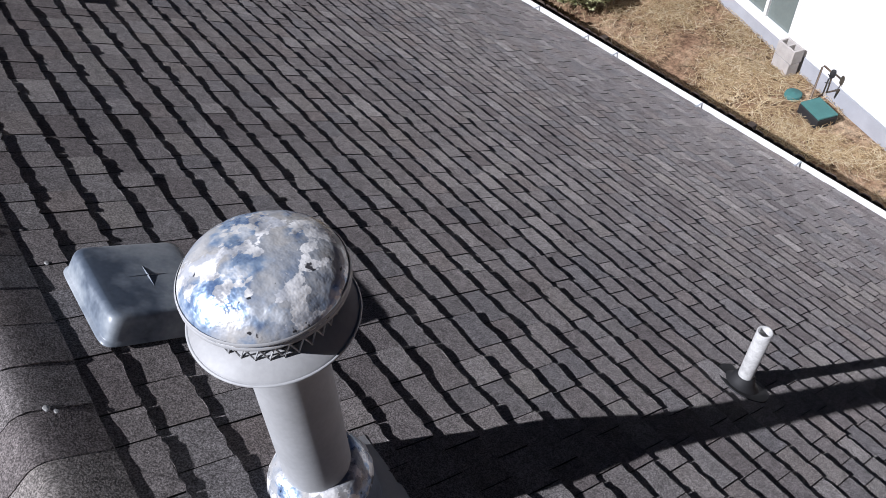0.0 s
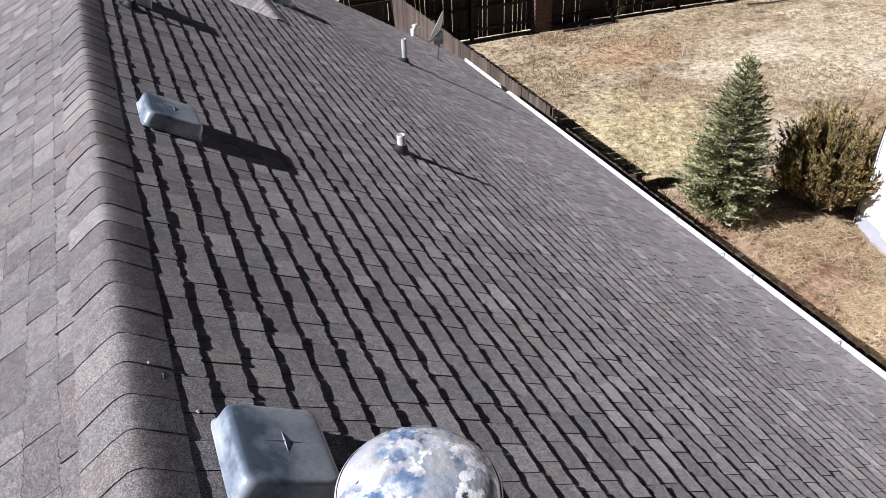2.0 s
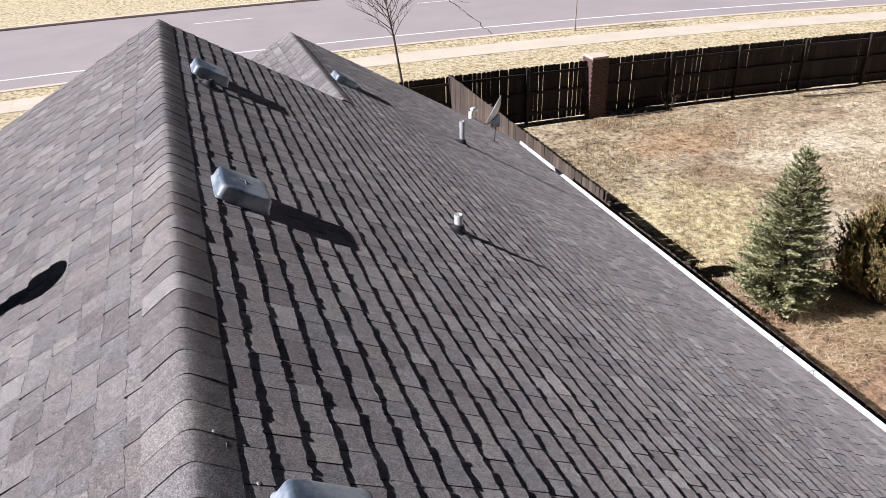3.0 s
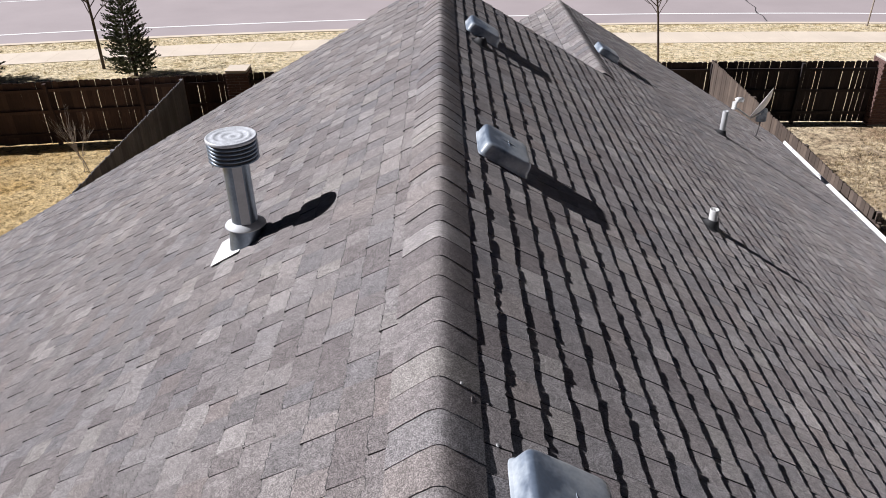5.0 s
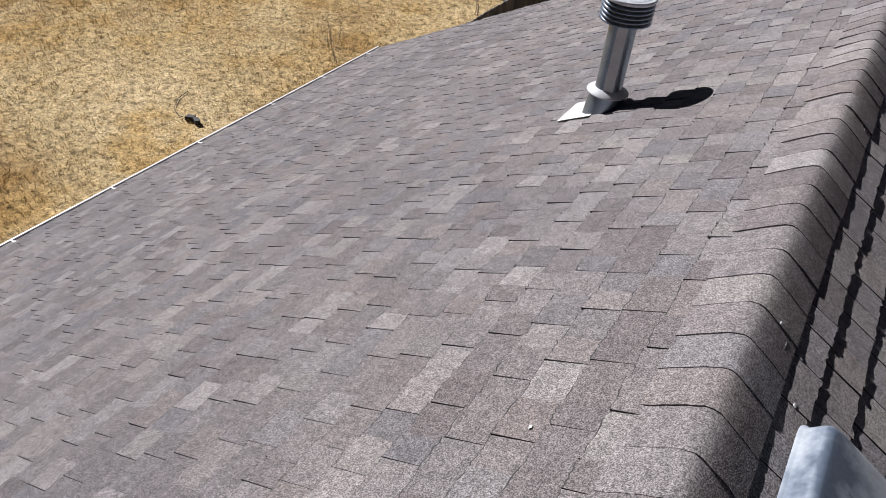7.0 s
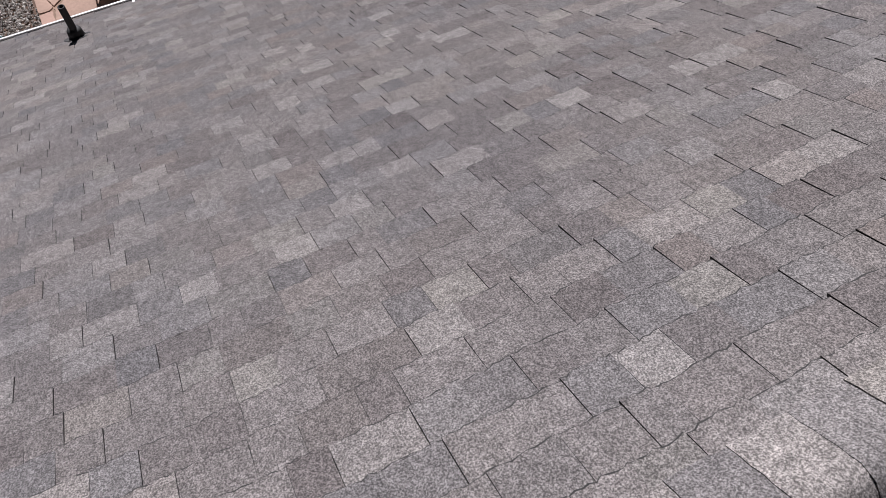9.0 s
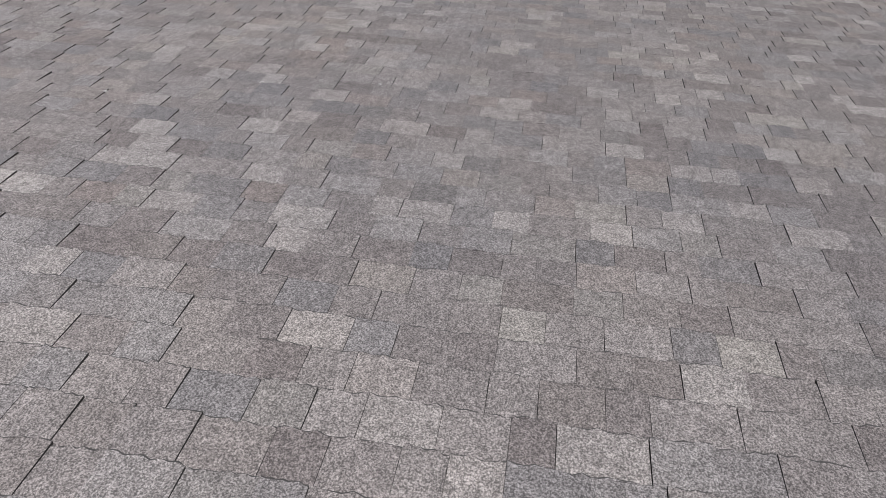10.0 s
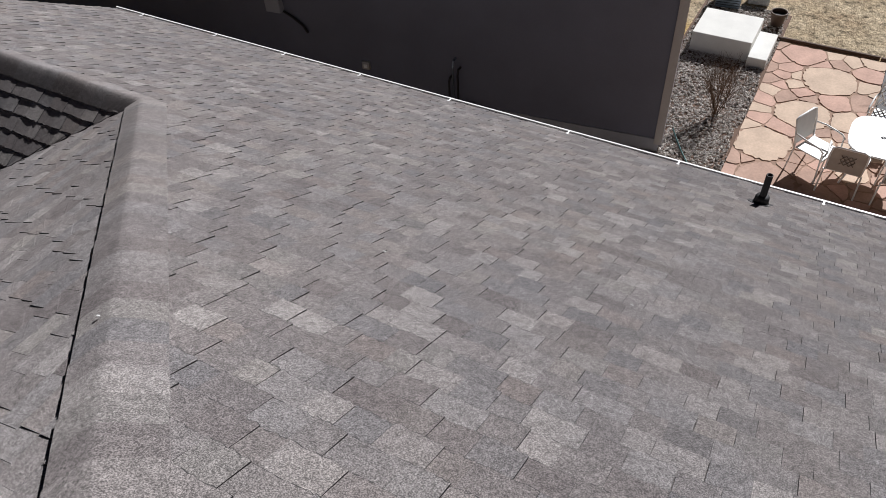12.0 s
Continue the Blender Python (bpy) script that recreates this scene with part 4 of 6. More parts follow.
def dabs():
    """Small white marks of sealant on the shingles."""
    rnd = random.Random(4)
    for x, y, r in ((0.04, 1.28, 0.011), (0.055, 1.265, 0.008), (0.06, 2.05, 0.008), (0.175, 1.85, 0.008), (-0.385, 1.456, 0.008), (-2.07, -2.12, 0.010), (-2.48, -0.96, 0.009), (-0.82, -2.41, 0.008)):
        bm = bmesh.new()
        bmesh.ops.create_icosphere(bm, subdivisions=2, radius=r)
        for p in bm.verts:
            p.co *= 1 + 0.4 * noise.noise(p.co * 180 + Vector((x * 9, y * 9, 0)))
            p.co.z *= 0.2
            p.co.x *= 0.75
        ob = link("sealant_dab", bm, PVC)
        m = slope_pose(x, y, 1 if x > 0 else -1)
        lift = 0.0245 if abs(x) < 0.13 else 0.0105
        ob.matrix_world = m @ Matrix.Translation((0, 0, lift))
        tagged(ob, "small white dab of sealant on the shingles", "dab", "white dabs on the roof")


dabs()


MAST = simple("dull_brown_mast_paint", (0.13, 0.12, 0.12), 0.8, 0, 8, 0.2, 70, 0.06)


def satellite_dish():
    """An oval dish on a short mast, its receiver held out in front."""
    c = Vector((5.10, 11.58, 3.81))
    v = empty("satellite_dish", Matrix.Translation(c) @ Matrix.Scale(0.795, 4), "grey satellite dish with a white receiver on the roof slope", "satellite dish")
    t = Vector((0.54, 0.06, 0.84)).normalized()
    axis = t.cross(Vector((0.39, 0.87, -0.31))).normalized()
    if axis.x > 0:
        axis = -axis
    w = axis.cross(t)
    bm = bmesh.new()
    rings = [[bm.verts.new(-axis * 0.11)]]
    for i in range(1, 7):
        k = i / 6
        rings.append([bm.verts.new(t * 0.35 * k * math.cos(a) + w * 0.32 * k * math.sin(a) - axis * 0.11 * (1 - k * k)) for a in [2 * math.pi * q / 36 for q in range(36)]])
    for q in range(36):
        bm.faces.new((rings[0][0], rings[1][q], rings[1][(q + 1) % 36]))
    for a, b in zip(rings[1:], rings[2:]):
        for q in range(36):
            bm.faces.new((a[q], b[q], b[(q + 1) % 36], a[(q + 1) % 36]))
    bmesh.ops.recalc_face_normals(bm, faces=bm.faces)
    bmesh.ops.solidify(bm, geom=bm.faces[:], thickness=0.008)
    part("reflector", bm, FLASH, v, "oval pale grey reflector", True)
    foot = -t * 0.36
    head = Vector((-0.54, 0.0, -0.02))
    bm = bmesh.new()
    tube(bm, [-axis * 0.13 - t * 0.18, foot - axis * 0.02, foot.lerp(head, 0.7) + Vector((0, 0, -0.03)), head + Vector((0.0, 0, -0.07))], [0.016] * 4, 8)
    arm = part("arm", bm, PVC, v, "white receiver arm")
    bm = bmesh.new()
    tube(bm, [head + Vector((0, 0, -0.10)), head + Vector((0, 0, 0.04)), head + Vector((0.02, 0, 0.075)), head + Vector((0.06, 0, 0.09)), head + Vector((0.16, 0.01, 0.08))], [0.045, 0.05, 0.055, 0.055, 0.05], 14)
    part("receiver", bm, PVC, arm, "white elbow-shaped receiver", True)
    bm = bmesh.new()
    box(bm, (0.20, 0.10, 0.28), Vector((0.06, 0.02, -0.27)), None, 0.03)
    part("bracket", bm, VENT_GREY, v, "grey mounting bracket")
    bm = bmesh.new()
    tube(bm, [(0.06, 0.0, -0.25), (0.05, 0.0, -0.45), (0.02, 0.0, -0.72)], [0.015] * 3, 10)
    part("mast", bm, MAST, v, "thin dark grey-brown mast")
    bm = bmesh.new()
    box(bm, (0.12, 0.09, 0.008), (0, 0, 0), None, 0.002)
    f = part("foot_plate", bm, MAST, v)
    f.matrix_world = slope_pose(5.115, 11.58, 1) @ Matrix.Translation((0, 0, 0.014))


satellite_dish()


# ---- fences ----
def board_mesh(name, w, h, mat):
    bm = bmesh.new()
    c = 0.028
    pts = [(-w / 2, 0, 0.02), (w / 2, 0, 0.02), (w / 2, 0, h - c), (w / 2 - c, 0, h), (-w / 2 + c, 0, h), (-w / 2, 0, h - c)]
    poly(bm, pts, (0, 0.018, 0))
    bmesh.ops.recalc_face_normals(bm, faces=bm.faces)
    me = bpy.data.meshes.new(name)
    bm.to_mesh(me)
    bm.free()
    me.materials.append(mat)
    return me


def fence_wood(name, dark, mid, light):
    """Cedar that varies from board to board, with streaks down the grain."""
    m, n, l, b = material(name, 0.88)
    oi = n.new("ShaderNodeObjectInfo")
    v = coords(n, l, "Object", (1, 1, 0.06))
    c = ramp(n, l, oi.outputs["Random"], [(0, dark), (0.55, mid), (1, light)])
    g = n.new("ShaderNodeNewGeometry")
    streak = ramp(n, l, noise_tex(n, l, v, 55, 4, 0.7), [(0.25, grey(0.55)), (0.75, grey(1.25))])
    stain = ramp(n, l, noise_tex(n, l, g.outputs["Position"], 1.6, 3), [(0.3, grey(0.75)), (0.7, grey(1.12))])
    c = mix(n, l, "MULTIPLY", c, streak)
    c = mix(n, l, "MULTIPLY", c, stain)
    l.new(c, b.inputs["Base Color"])
    bump(n, l, b, noise_tex(n, l, v, 55, 4, 0.7), 0.4, 0.004)
    return m


BOARD_DARK = fence_wood("dark_cedar_boards", (0.020, 0.015, 0.016), (0.028, 0.020, 0.021), (0.040, 0.029, 0.029))
BOARD_GREY = fence_wood("greyed_cedar_boards", (0.062, 0.045, 0.036), (0.088, 0.065, 0.051), (0.125, 0.094, 0.074))
BOARD_SLATE = fence_wood("slate_grey_boards", (0.13, 0.13, 0.14), (0.18, 0.175, 0.185), (0.23, 0.22, 0.22))
BOARD_RED = fence_wood("dark_red_cedar_boards", (0.042, 0.022, 0.018), (0.060, 0.032, 0.025), (0.082, 0.046, 0.035))


def fence(p0, p1, h, mat, label, flip=1, curved=False, near=None, rails=(0.3, 0.95, 1.55), gaps=(0.003, 0.004, 0.005, 0.008)):
    """A board fence with rails and posts behind; near(x): which boards are parts of their own."""
    p0, p1 = Vector((*p0, 0)), Vector((*p1, 0))
    d = (p1 - p0)
    length = d.length
    d.normalize()
    f = empty("fence", Matrix.Translation(p0), label, "fence", "board fences round the yards")
    me = board_mesh("board", 0.138, h, mat)
    rnd = random.Random(int(p0.x * 10 + p0.y))
    s, rest_v, rest_f = 0.07, [], []

    def spot(s):
        p = p0 + d * s
        return Vector((p.x, p.y + (bow(p.x) if curved else 0), 0))
    while s < length:
        p = spot(s)
        q = spot(s + 0.1)
        a = math.atan2(q.y - p.y, q.x - p.x)
        m = Matrix.Translation(p + Vector((0, 0, rnd.uniform(-0.012, 0.012)))) @ Matrix.Rotation(a, 4, "Z") @ Matrix.Rotation(rnd.uniform(-0.006, 0.006), 4, "Y")
        if near is None or near(p):
            o = new("board", me)
            o.parent = f
            o.matrix_world = m
        else:
            k = len(rest_v)
            rest_v += [tuple(m @ v.co) for v in me.vertices]
            rest_f += [tuple(k + i for i in pl.vertices) for pl in me.polygons]
        s += 0.139 + rnd.choice(gaps)
    if rest_v:
        rm = bpy.data.meshes.new("boards")
        rm.from_pydata(rest_v, [], rest_f)
        rm.materials.append(mat)
        o = new("boards", rm)
        o.parent = f
        o.matrix_world = Matrix()
        tagged(o, "more boards of the same fence", kind="stuff")
    n = max(1, int(length / 2.4))
    for i in range(n + 1):
        p = spot(length * i / n)
        bm = bmesh.new()
        box(bm, (0.09, 0.09, h - 0.03), (p.x - d.y * 0.075 * flip, p.y + d.x * 0.075 * flip, h / 2 - 0.02), Matrix.Rotation(math.atan2(d.y, d.x), 4, "Z"), 0.004)
        o = part("post", bm, mat, f)
        o.matrix_world = Matrix()
        if i < n:
            q = spot(length * (i + 1) / n)
            mid = (p + q) / 2
            for z in rails:
                bm = bmesh.new()
                box(bm, ((q - p).length - 0.002, 0.04, 0.085), (mid.x - d.y * 0.041 * flip, mid.y + d.x * 0.041 * flip, z), Matrix.Rotation(math.atan2(q.y - p.y, q.x - p.x), 4, "Z"))
                o = part("rail", bm, mat, f)
                o.matrix_world = Matrix()
    return f


SHRUNK = (0.002, 0.003, 0.003, 0.004, 0.006, 0.010, 0.015)   # gaps between boards that have dried out
fence((7.36, -4.0), (7.45, 11.5), 1.67, BOARD_GREY, "weathered grey-brown wooden fence of dog-eared boards", -1, False, lambda p: p.y > 1.0)
fence((7.45, 11.56), (7.5, 20.6), 1.84, BOARD_GREY, "weathered grey-brown wooden fence of dog-eared boards", -1)
fence((-7.1, 10.2), (-7.1, 20.0), 1.75, BOARD_SLATE, "dark brown wooden fence of dog-eared boards", 1)
fence((7.5, 20.62), (60, 20.62), 1.78, BOARD_DARK, "near-black stained wooden fence along the street verge", -1, True, lambda p: p.x < 34, gaps=SHRUNK)
fence((-5.4, 20.62), (7.5, 20.62), 1.78, BOARD_DARK, "near-black stained wooden fence along the street verge", -1, True, gaps=SHRUNK)
fence((-45, 20.62), (-5.9, 20.62), 1.78, BOARD_RED, "dark red-brown wooden fence along the street verge", -1, True, lambda p: p.x > -32, gaps=(0.0, 0.001, 0.001, 0.003, 0.005, 0.008))

BRICK = simple("red_brown_brick", (0.125, 0.070, 0.060), 0.9, 0, 4, 0.25, 60, 0.2)
MORTAR = simple("grey_mortar", (0.42, 0.39, 0.36), 0.95, 0, 6, 0.15, 80, 0.15)


def brick_pillar_parts(x, y, cap, words):
    v = empty("brick_pillar", Matrix.Translation((x, y, 0)), words, "pillar", "brick pillars in the fence")
    bm = bmesh.new()
    box(bm, (0.55, 0.55, 1.90), (0, 0, 0.93))
    part("core", bm, MORTAR, v, "mortar core")
    bm = bmesh.new()
    box(bm, (0.197, 0.10, 0.066), (0, 0, 0), None, 0.004)
    me = bpy.data.meshes.new("brick")
    bm.to_mesh(me)
    bm.free()
    me.materials.append(BRICK)
    rnd = random.Random(2)
    for k in range(24):
        z = 0.05 + 0.0765 * k
        for side in range(4):
            for j in range(3):
                t = (j - 1) * 0.207 + (0.045 if k % 2 else -0.045)
                if abs(t) > 0.23:
                    t = math.copysign(0.21, t)
                o = new("brick", me)
                o.parent = v
                o.matrix_basis = Matrix.Rotation(side * math.pi / 2, 4, "Z") @ Matrix.Translation((t, -0.243 + rnd.uniform(-0.003, 0.003), z))
    bm = bmesh.new()
    box(bm, (0.58, 0.58, 0.05), (0, 0, 1.90), None, 0.008)
    part("capstone", bm, cap, v, "flat cap")
    return v


brick_pillar_parts(12.35, 20.45, CONCRETE, "square red-brown brick pillar with a pale stone cap in the fence")
brick_pillar_parts(-5.65, 20.3, CONCRETE, "square red-brown brick pillar with a pale stone cap in the fence")


# ---- plants ----
BARK = simple("grey_brown_bark", (0.10, 0.075, 0.058), 0.95, 0, 12, 0.3, 60, 0.4)
BARK_PALE = simple("pale_twig_bark", (0.34, 0.29, 0.25), 0.9, 0, 12, 0.2, 60, 0.2)
BARK_TWIG = simple("brown_twig_bark", (0.17, 0.11, 0.07), 0.9, 0, 12, 0.2, 60, 0.2)
BARK_RED = simple("reddish_twig_bark", (0.20, 0.095, 0.065), 0.9, 0, 12, 0.2, 60, 0.2)


def leaf_material(name, stops):
    m, n, l, b = material(name, 0.75)
    g = n.new("ShaderNodeNewGeometry")
    c = ramp(n, l, g.outputs["Random Per Island"], stops)
    c = mix(n, l, "MULTIPLY", c, ramp(n, l, noise_tex(n, l, g.outputs["Position"], 2.5, 3), [(0.3, grey(0.7)), (0.7, grey(1.2))]))
    l.new(c, b.inputs["Base Color"])
    b.inputs["Specular IOR Level"].default_value = 0.2
    return m


SPRUCE = leaf_material("blue_green_needles", [(0, (0.20, 0.20, 0.095)), (0.5, (0.34, 0.34, 0.18)), (1, (0.50, 0.49, 0.30))])
SPRUCE_DARK = leaf_material("dark_green_needles", [(0, (0.042, 0.052, 0.028)), (0.6, (0.078, 0.092, 0.050)), (1, (0.135, 0.145, 0.085))])
JUNIPER = leaf_material("bronze_green_juniper", [(0, (0.11, 0.098, 0.036)), (0.45, (0.20, 0.180, 0.066)), (0.7, (0.30, 0.22, 0.09)), (1, (0.46, 0.27, 0.13))])


def sprig(verts, faces, p, d, size, rnd):
    """A spray of needles: two crossed thin diamonds."""
    d = d.normalized()
    u = d.cross(Vector((rnd.uniform(-1, 1), rnd.uniform(-1, 1), rnd.uniform(-1, 1)))).normalized()
    w = d.cross(u)
    for s in (u, w):
        k = len(verts)
        a, b = p + d * size, p + d * size * 0.45
        verts += [tuple(p), tuple(b + s * size * 0.22), tuple(a), tuple(b - s * size * 0.22)]
        faces.append((k, k + 1, k + 2, k + 3))


def spruce(x, y, h, r, mat, seed, label, dense=1.0, size=0.085):
    """Tiers of boughs that dip and turn up at the tips, each with side shoots full of needle sprays."""
    rnd = random.Random(seed)
    v = empty("spruce", Matrix.Translation((x, y, 0)), label, "conifer")
    bm = bmesh.new()
    tube(bm, [(0, 0, -0.05), (0.02, 0.01, h * 0.5), (0, 0, h * 0.97)], [0.02 * h, 0.012 * h, 0.004], 8)
    part("trunk", bm, BARK, v)
    verts, faces = [], []
    limbs = bmesh.new()
    up = Vector((0, 0, 1))
    z = 0.045 * h
    while z < h * 0.985:
        t = z / h
        full = r * min(1.0, 0.62 + 2.0 * t) * (1 - t) ** 0.66 + 0.03
        n = max(4, int((6 + 7 * (1 - t)) * dense))
        a0 = rnd.uniform(0, 6.28)
        for i in range(n):
            a = a0 + 6.283 * i / n + rnd.uniform(-0.3, 0.3)
            L = full * rnd.uniform(0.74, 1.14)
            d = Vector((math.cos(a), math.sin(a), 0.05 + 0.75 * t * t + rnd.uniform(-0.10, 0.12))).normalized()
            base = Vector((0, 0, z))
            mid = base + d * L * 0.55 - up * 0.05 * L
            tip = base + d * L + up * L * (0.06 + 0.05 * rnd.random())
            tube(limbs, [base, mid, tip], [0.010 * (1 - t) + 0.004, 0.006, 0.002], 4)
            side = Vector((-math.sin(a), math.cos(a), 0))
            shoots = max(3, int(L / (size * 0.62) * dense))
            for j in range(shoots):
                f = 0.22 + 0.78 * (j + rnd.random()) / shoots
                p = base.lerp(mid, f / 0.55) if f < 0.55 else mid.lerp(tip, (f - 0.55) / 0.45)
                hand = rnd.choice((-1, 1))
                out = (d * 0.8 + side * hand * rnd.uniform(0.3, 1.0) + up * rnd.uniform(0.0, 0.45)).normalized()
                reach = (0.32 * L * (1.15 - f) + size) * rnd.uniform(0.5, 1.0)
                for q in range(max(2, int(reach / (size * 0.45)))):
                    g = p + out * reach * (q + rnd.random() * 0.7) / max(2, int(reach / (size * 0.45)))
                    turn = out + side * rnd.uniform(-0.7, 0.7) + up * rnd.uniform(-0.1, 0.8)
                    sprig(verts, faces, g, turn, size * rnd.uniform(0.6, 1.15), rnd)
        z += h * 0.034 * rnd.uniform(0.8, 1.2)
    for i in range(14):
        sprig(verts, faces, Vector((0, 0, h * (0.93 + 0.005 * i))), Vector((rnd.uniform(-1, 1), rnd.uniform(-1, 1), 1.4)), size, rnd)
    part("bough", limbs, BARK, v)
    me = bpy.data.meshes.new("crown")
    me.from_pydata(verts, [], faces)
    me.materials.append(mat)
    c = new("crown", me)
    c.parent = v
    return v


def juniper(x, y, h, r, seed):
    """Many arching stems from the ground with feathery plumes along their outer halves."""
    rnd = random.Random(seed)
    v = empty("juniper", Matrix.Translation((x, y, 0)), "spreading bronze-green juniper bush beside the white house", "bush")
    limbs = bmesh.new()
    verts, faces = [], []
    for i in range(210):
        a = rnd.uniform(0, 6.283)
        out = rnd.random() ** 0.5
        L = h * rnd.uniform(0.70, 1.08) * (1 - 0.42 * out * out)
        o = Vector((math.cos(a), math.sin(a), 0))
        top = o * r * out * rnd.uniform(0.9, 1.12) + Vector((0, 0, L))
        base = o * 0.12
        midp = base.lerp(top, 0.5) + o * 0.24 * out
        tube(limbs, [base, midp, top], [0.014, 0.009, 0.003], 4)
        plumes = 11
        for j in range(plumes):
            f = 0.16 + 0.84 * (j + rnd.random()) / plumes
            p = base.lerp(midp, f * 2) if f < 0.5 else midp.lerp(top, f * 2 - 1)
            d = (top - midp).normalized() * 0.8 + o * rnd.uniform(0.0, 0.7) + Vector((rnd.gauss(0, 0.35), rnd.gauss(0, 0.35), rnd.uniform(0.0, 0.5)))
            d.normalize()
            reach = rnd.uniform(0.16, 0.34)
            for q in range(9):
                g = p + d * reach * q / 9
                w = d + Vector((rnd.gauss(0, 0.45), rnd.gauss(0, 0.45), rnd.gauss(0.1, 0.35)))
                sprig(verts, faces, g, w, rnd.uniform(0.055, 0.11) * (1.1 - 0.06 * q), rnd)
    part("bough", limbs, BARK, v)
    me = bpy.data.meshes.new("crown")
    me.from_pydata(verts, [], faces)
    me.materials.append(JUNIPER)
    c = new("crown", me)
    c.parent = v


def bare_tree(x, y, h, seed, label, mat=BARK, stems=1, trunk=0.35, thick=0.016, spread=0.55, category="tree", name="bare_tree", levels=5, leader=False, lean=0.0):
    rnd = random.Random(seed)
    v = empty(name, Matrix.Translation((x, y, 0)) @ Matrix.Rotation(radians(lean), 4, "Y"), label, category)
    tr, tw = bmesh.new(), bmesh.new()

    def grow(p, d, L, r, lev):
        q = p + d * L
        bend = (p + q) / 2 + Vector((rnd.gauss(0, 0.04), rnd.gauss(0, 0.04), 0)) * L
        tube(tr if lev == 0 else tw, [p, bend, q], [r, r * 0.85, r * 0.66], 6 if lev < 2 else 4)
        if lev >= levels:
            return
        for k in range(3 if lev < 3 else 2):
            a = rnd.uniform(0, 6.283)
            nd = (d + spread * Vector((math.cos(a), math.sin(a), rnd.uniform(-0.1, 0.5)))).normalized()
            start = p.lerp(q, 1.0 if k == 0 else rnd.uniform(0.5, 1.0))
            grow(start, nd, L * rnd.uniform(0.55, 0.78) * (1.0 if lev else 0.9), r * 0.6, lev + 1)
    if leader:
        # one straight stem to the top, with steep side limbs from a clear trunk upwards
        tube(tr, [(0, 0, -0.05), (0.02, 0.0, h * trunk), (-0.02, 0.02, h * 0.7), (0.03, 0.0, h)], [h * thick, h * thick * 0.8, h * thick * 0.45, 0.006], 7)
        count = 26
        for k in range(count):
            f = trunk + (0.97 - trunk) * (k + rnd.random() * 0.6) / count
            a = 2.4 * k + rnd.uniform(-0.3, 0.3)
            d = Vector((math.cos(a), math.sin(a), 0.9 + 0.5 * rnd.random())).normalized()
            swell = 0.45 + 0.55 * math.sin(math.pi * min(1.0, (f - trunk) / (1 - trunk) * 0.9 + 0.12))
            grow(Vector((0, 0, h * f)), d, h * spread * 0.40 * swell, h * thick * 0.34, max(1, levels - 3))
    for s in range(0 if leader else stems):
        a = rnd.uniform(0, 6.283)
        d = Vector((0.03 * math.cos(a), 0.03 * math.sin(a), 1)) if stems == 1 else Vector((0.3 * math.cos(a), 0.3 * math.sin(a), 1)).normalized()
        grow(Vector((rnd.gauss(0, 0.05) if stems > 1 else 0, 0, -0.05)), d, h * trunk, h * thick / (1 if stems == 1 else 2), 0)
    part("trunk", tr, mat, v)
    part("twig", tw, mat, v)
    return v


spruce(9.95, 9.25, 3.12, 0.92, SPRUCE, 5, "grey-green spruce with a full crown beside the fence", 1.45, 0.068)
juniper(11.85, 8.58, 2.05, 1.0, 8)
bare_tree(10.32, 8.72, 1.3, 6, "thin bare sapling beside a spruce", BARK_PALE, 1, 0.7, 0.009, 0.3, "sapling", "sapling", 2)
spruce(-10.9, 26.0, 3.85, 0.92, SPRUCE_DARK, 21, "dark green spruce on the street verge", 0.95, 0.120)
spruce(-16.2, 25.7, 3.6, 0.88, SPRUCE_DARK, 22, "dark green spruce on the street verge", 0.95, 0.120)
spruce(-20.9, 24.6, 3.4, 0.95, SPRUCE_DARK, 23, "dark green spruce on the street verge", 0.95, 0.120)
bare_tree(-12.4, 26.9, 5.6, 31, "slim leafless street tree on the verge", BARK, 1, 0.30, 0.011, 0.42, leader=True)
bare_tree(-19.3, 25.8, 5.6, 32, "slim leafless street tree on the verge", BARK, 1, 0.30, 0.011, 0.42, leader=True)
bare_tree(7.7, 26.5, 3.9, 33, "leafless round-crowned street tree on the verge", BARK, 1, 0.42, 0.012, 0.62, leader=True, lean=-8.0)
bare_tree(17.5, 31.2, 3.6, 34, "slim young leafless street tree on the verge", BARK_PALE, 1, 0.42, 0.010, 0.30, leader=True)
bare_tree(-14.05, 17.95, 2.25, 35, "small leafless tree on the lawn", BARK, 1, 0.36, 0.017, 0.6)
bare_tree(-17.1, 17.5, 2.6, 36, "small leafless tree on the lawn", BARK, 1, 0.4, 0.015, 0.55)
bare_tree(-17.9, 2.5, 5.6, 47, "leafless tree on the neighbouring lawn", BARK, 1, 0.35, 0.016, 0.6)
bare_tree(-9.27, 17.8, 1.5, 37, "pale leafless sapling of several stems", BARK_PALE, 4, 0.5, 0.012, 0.28, "sapling", "sapling", 3)
bare_tree(-10.2, 12.9, 1.0, 38, "thin bare shrub by the lawn edge", BARK_PALE, 4, 0.55, 0.012, 0.3, "shrub", "shrub", 2)
bare_tree(-15.4, 18.5, 0.95, 39, "reddish leafless bush by the fence", BARK_RED, 7, 0.42, 0.012, 0.6, "shrub", "shrub", 3)
bare_tree(14.7, 19.7, 0.8, 40, "small bare shrub by the fence", BARK, 3, 0.45, 0.012, 0.5, "shrub", "shrub", 3)



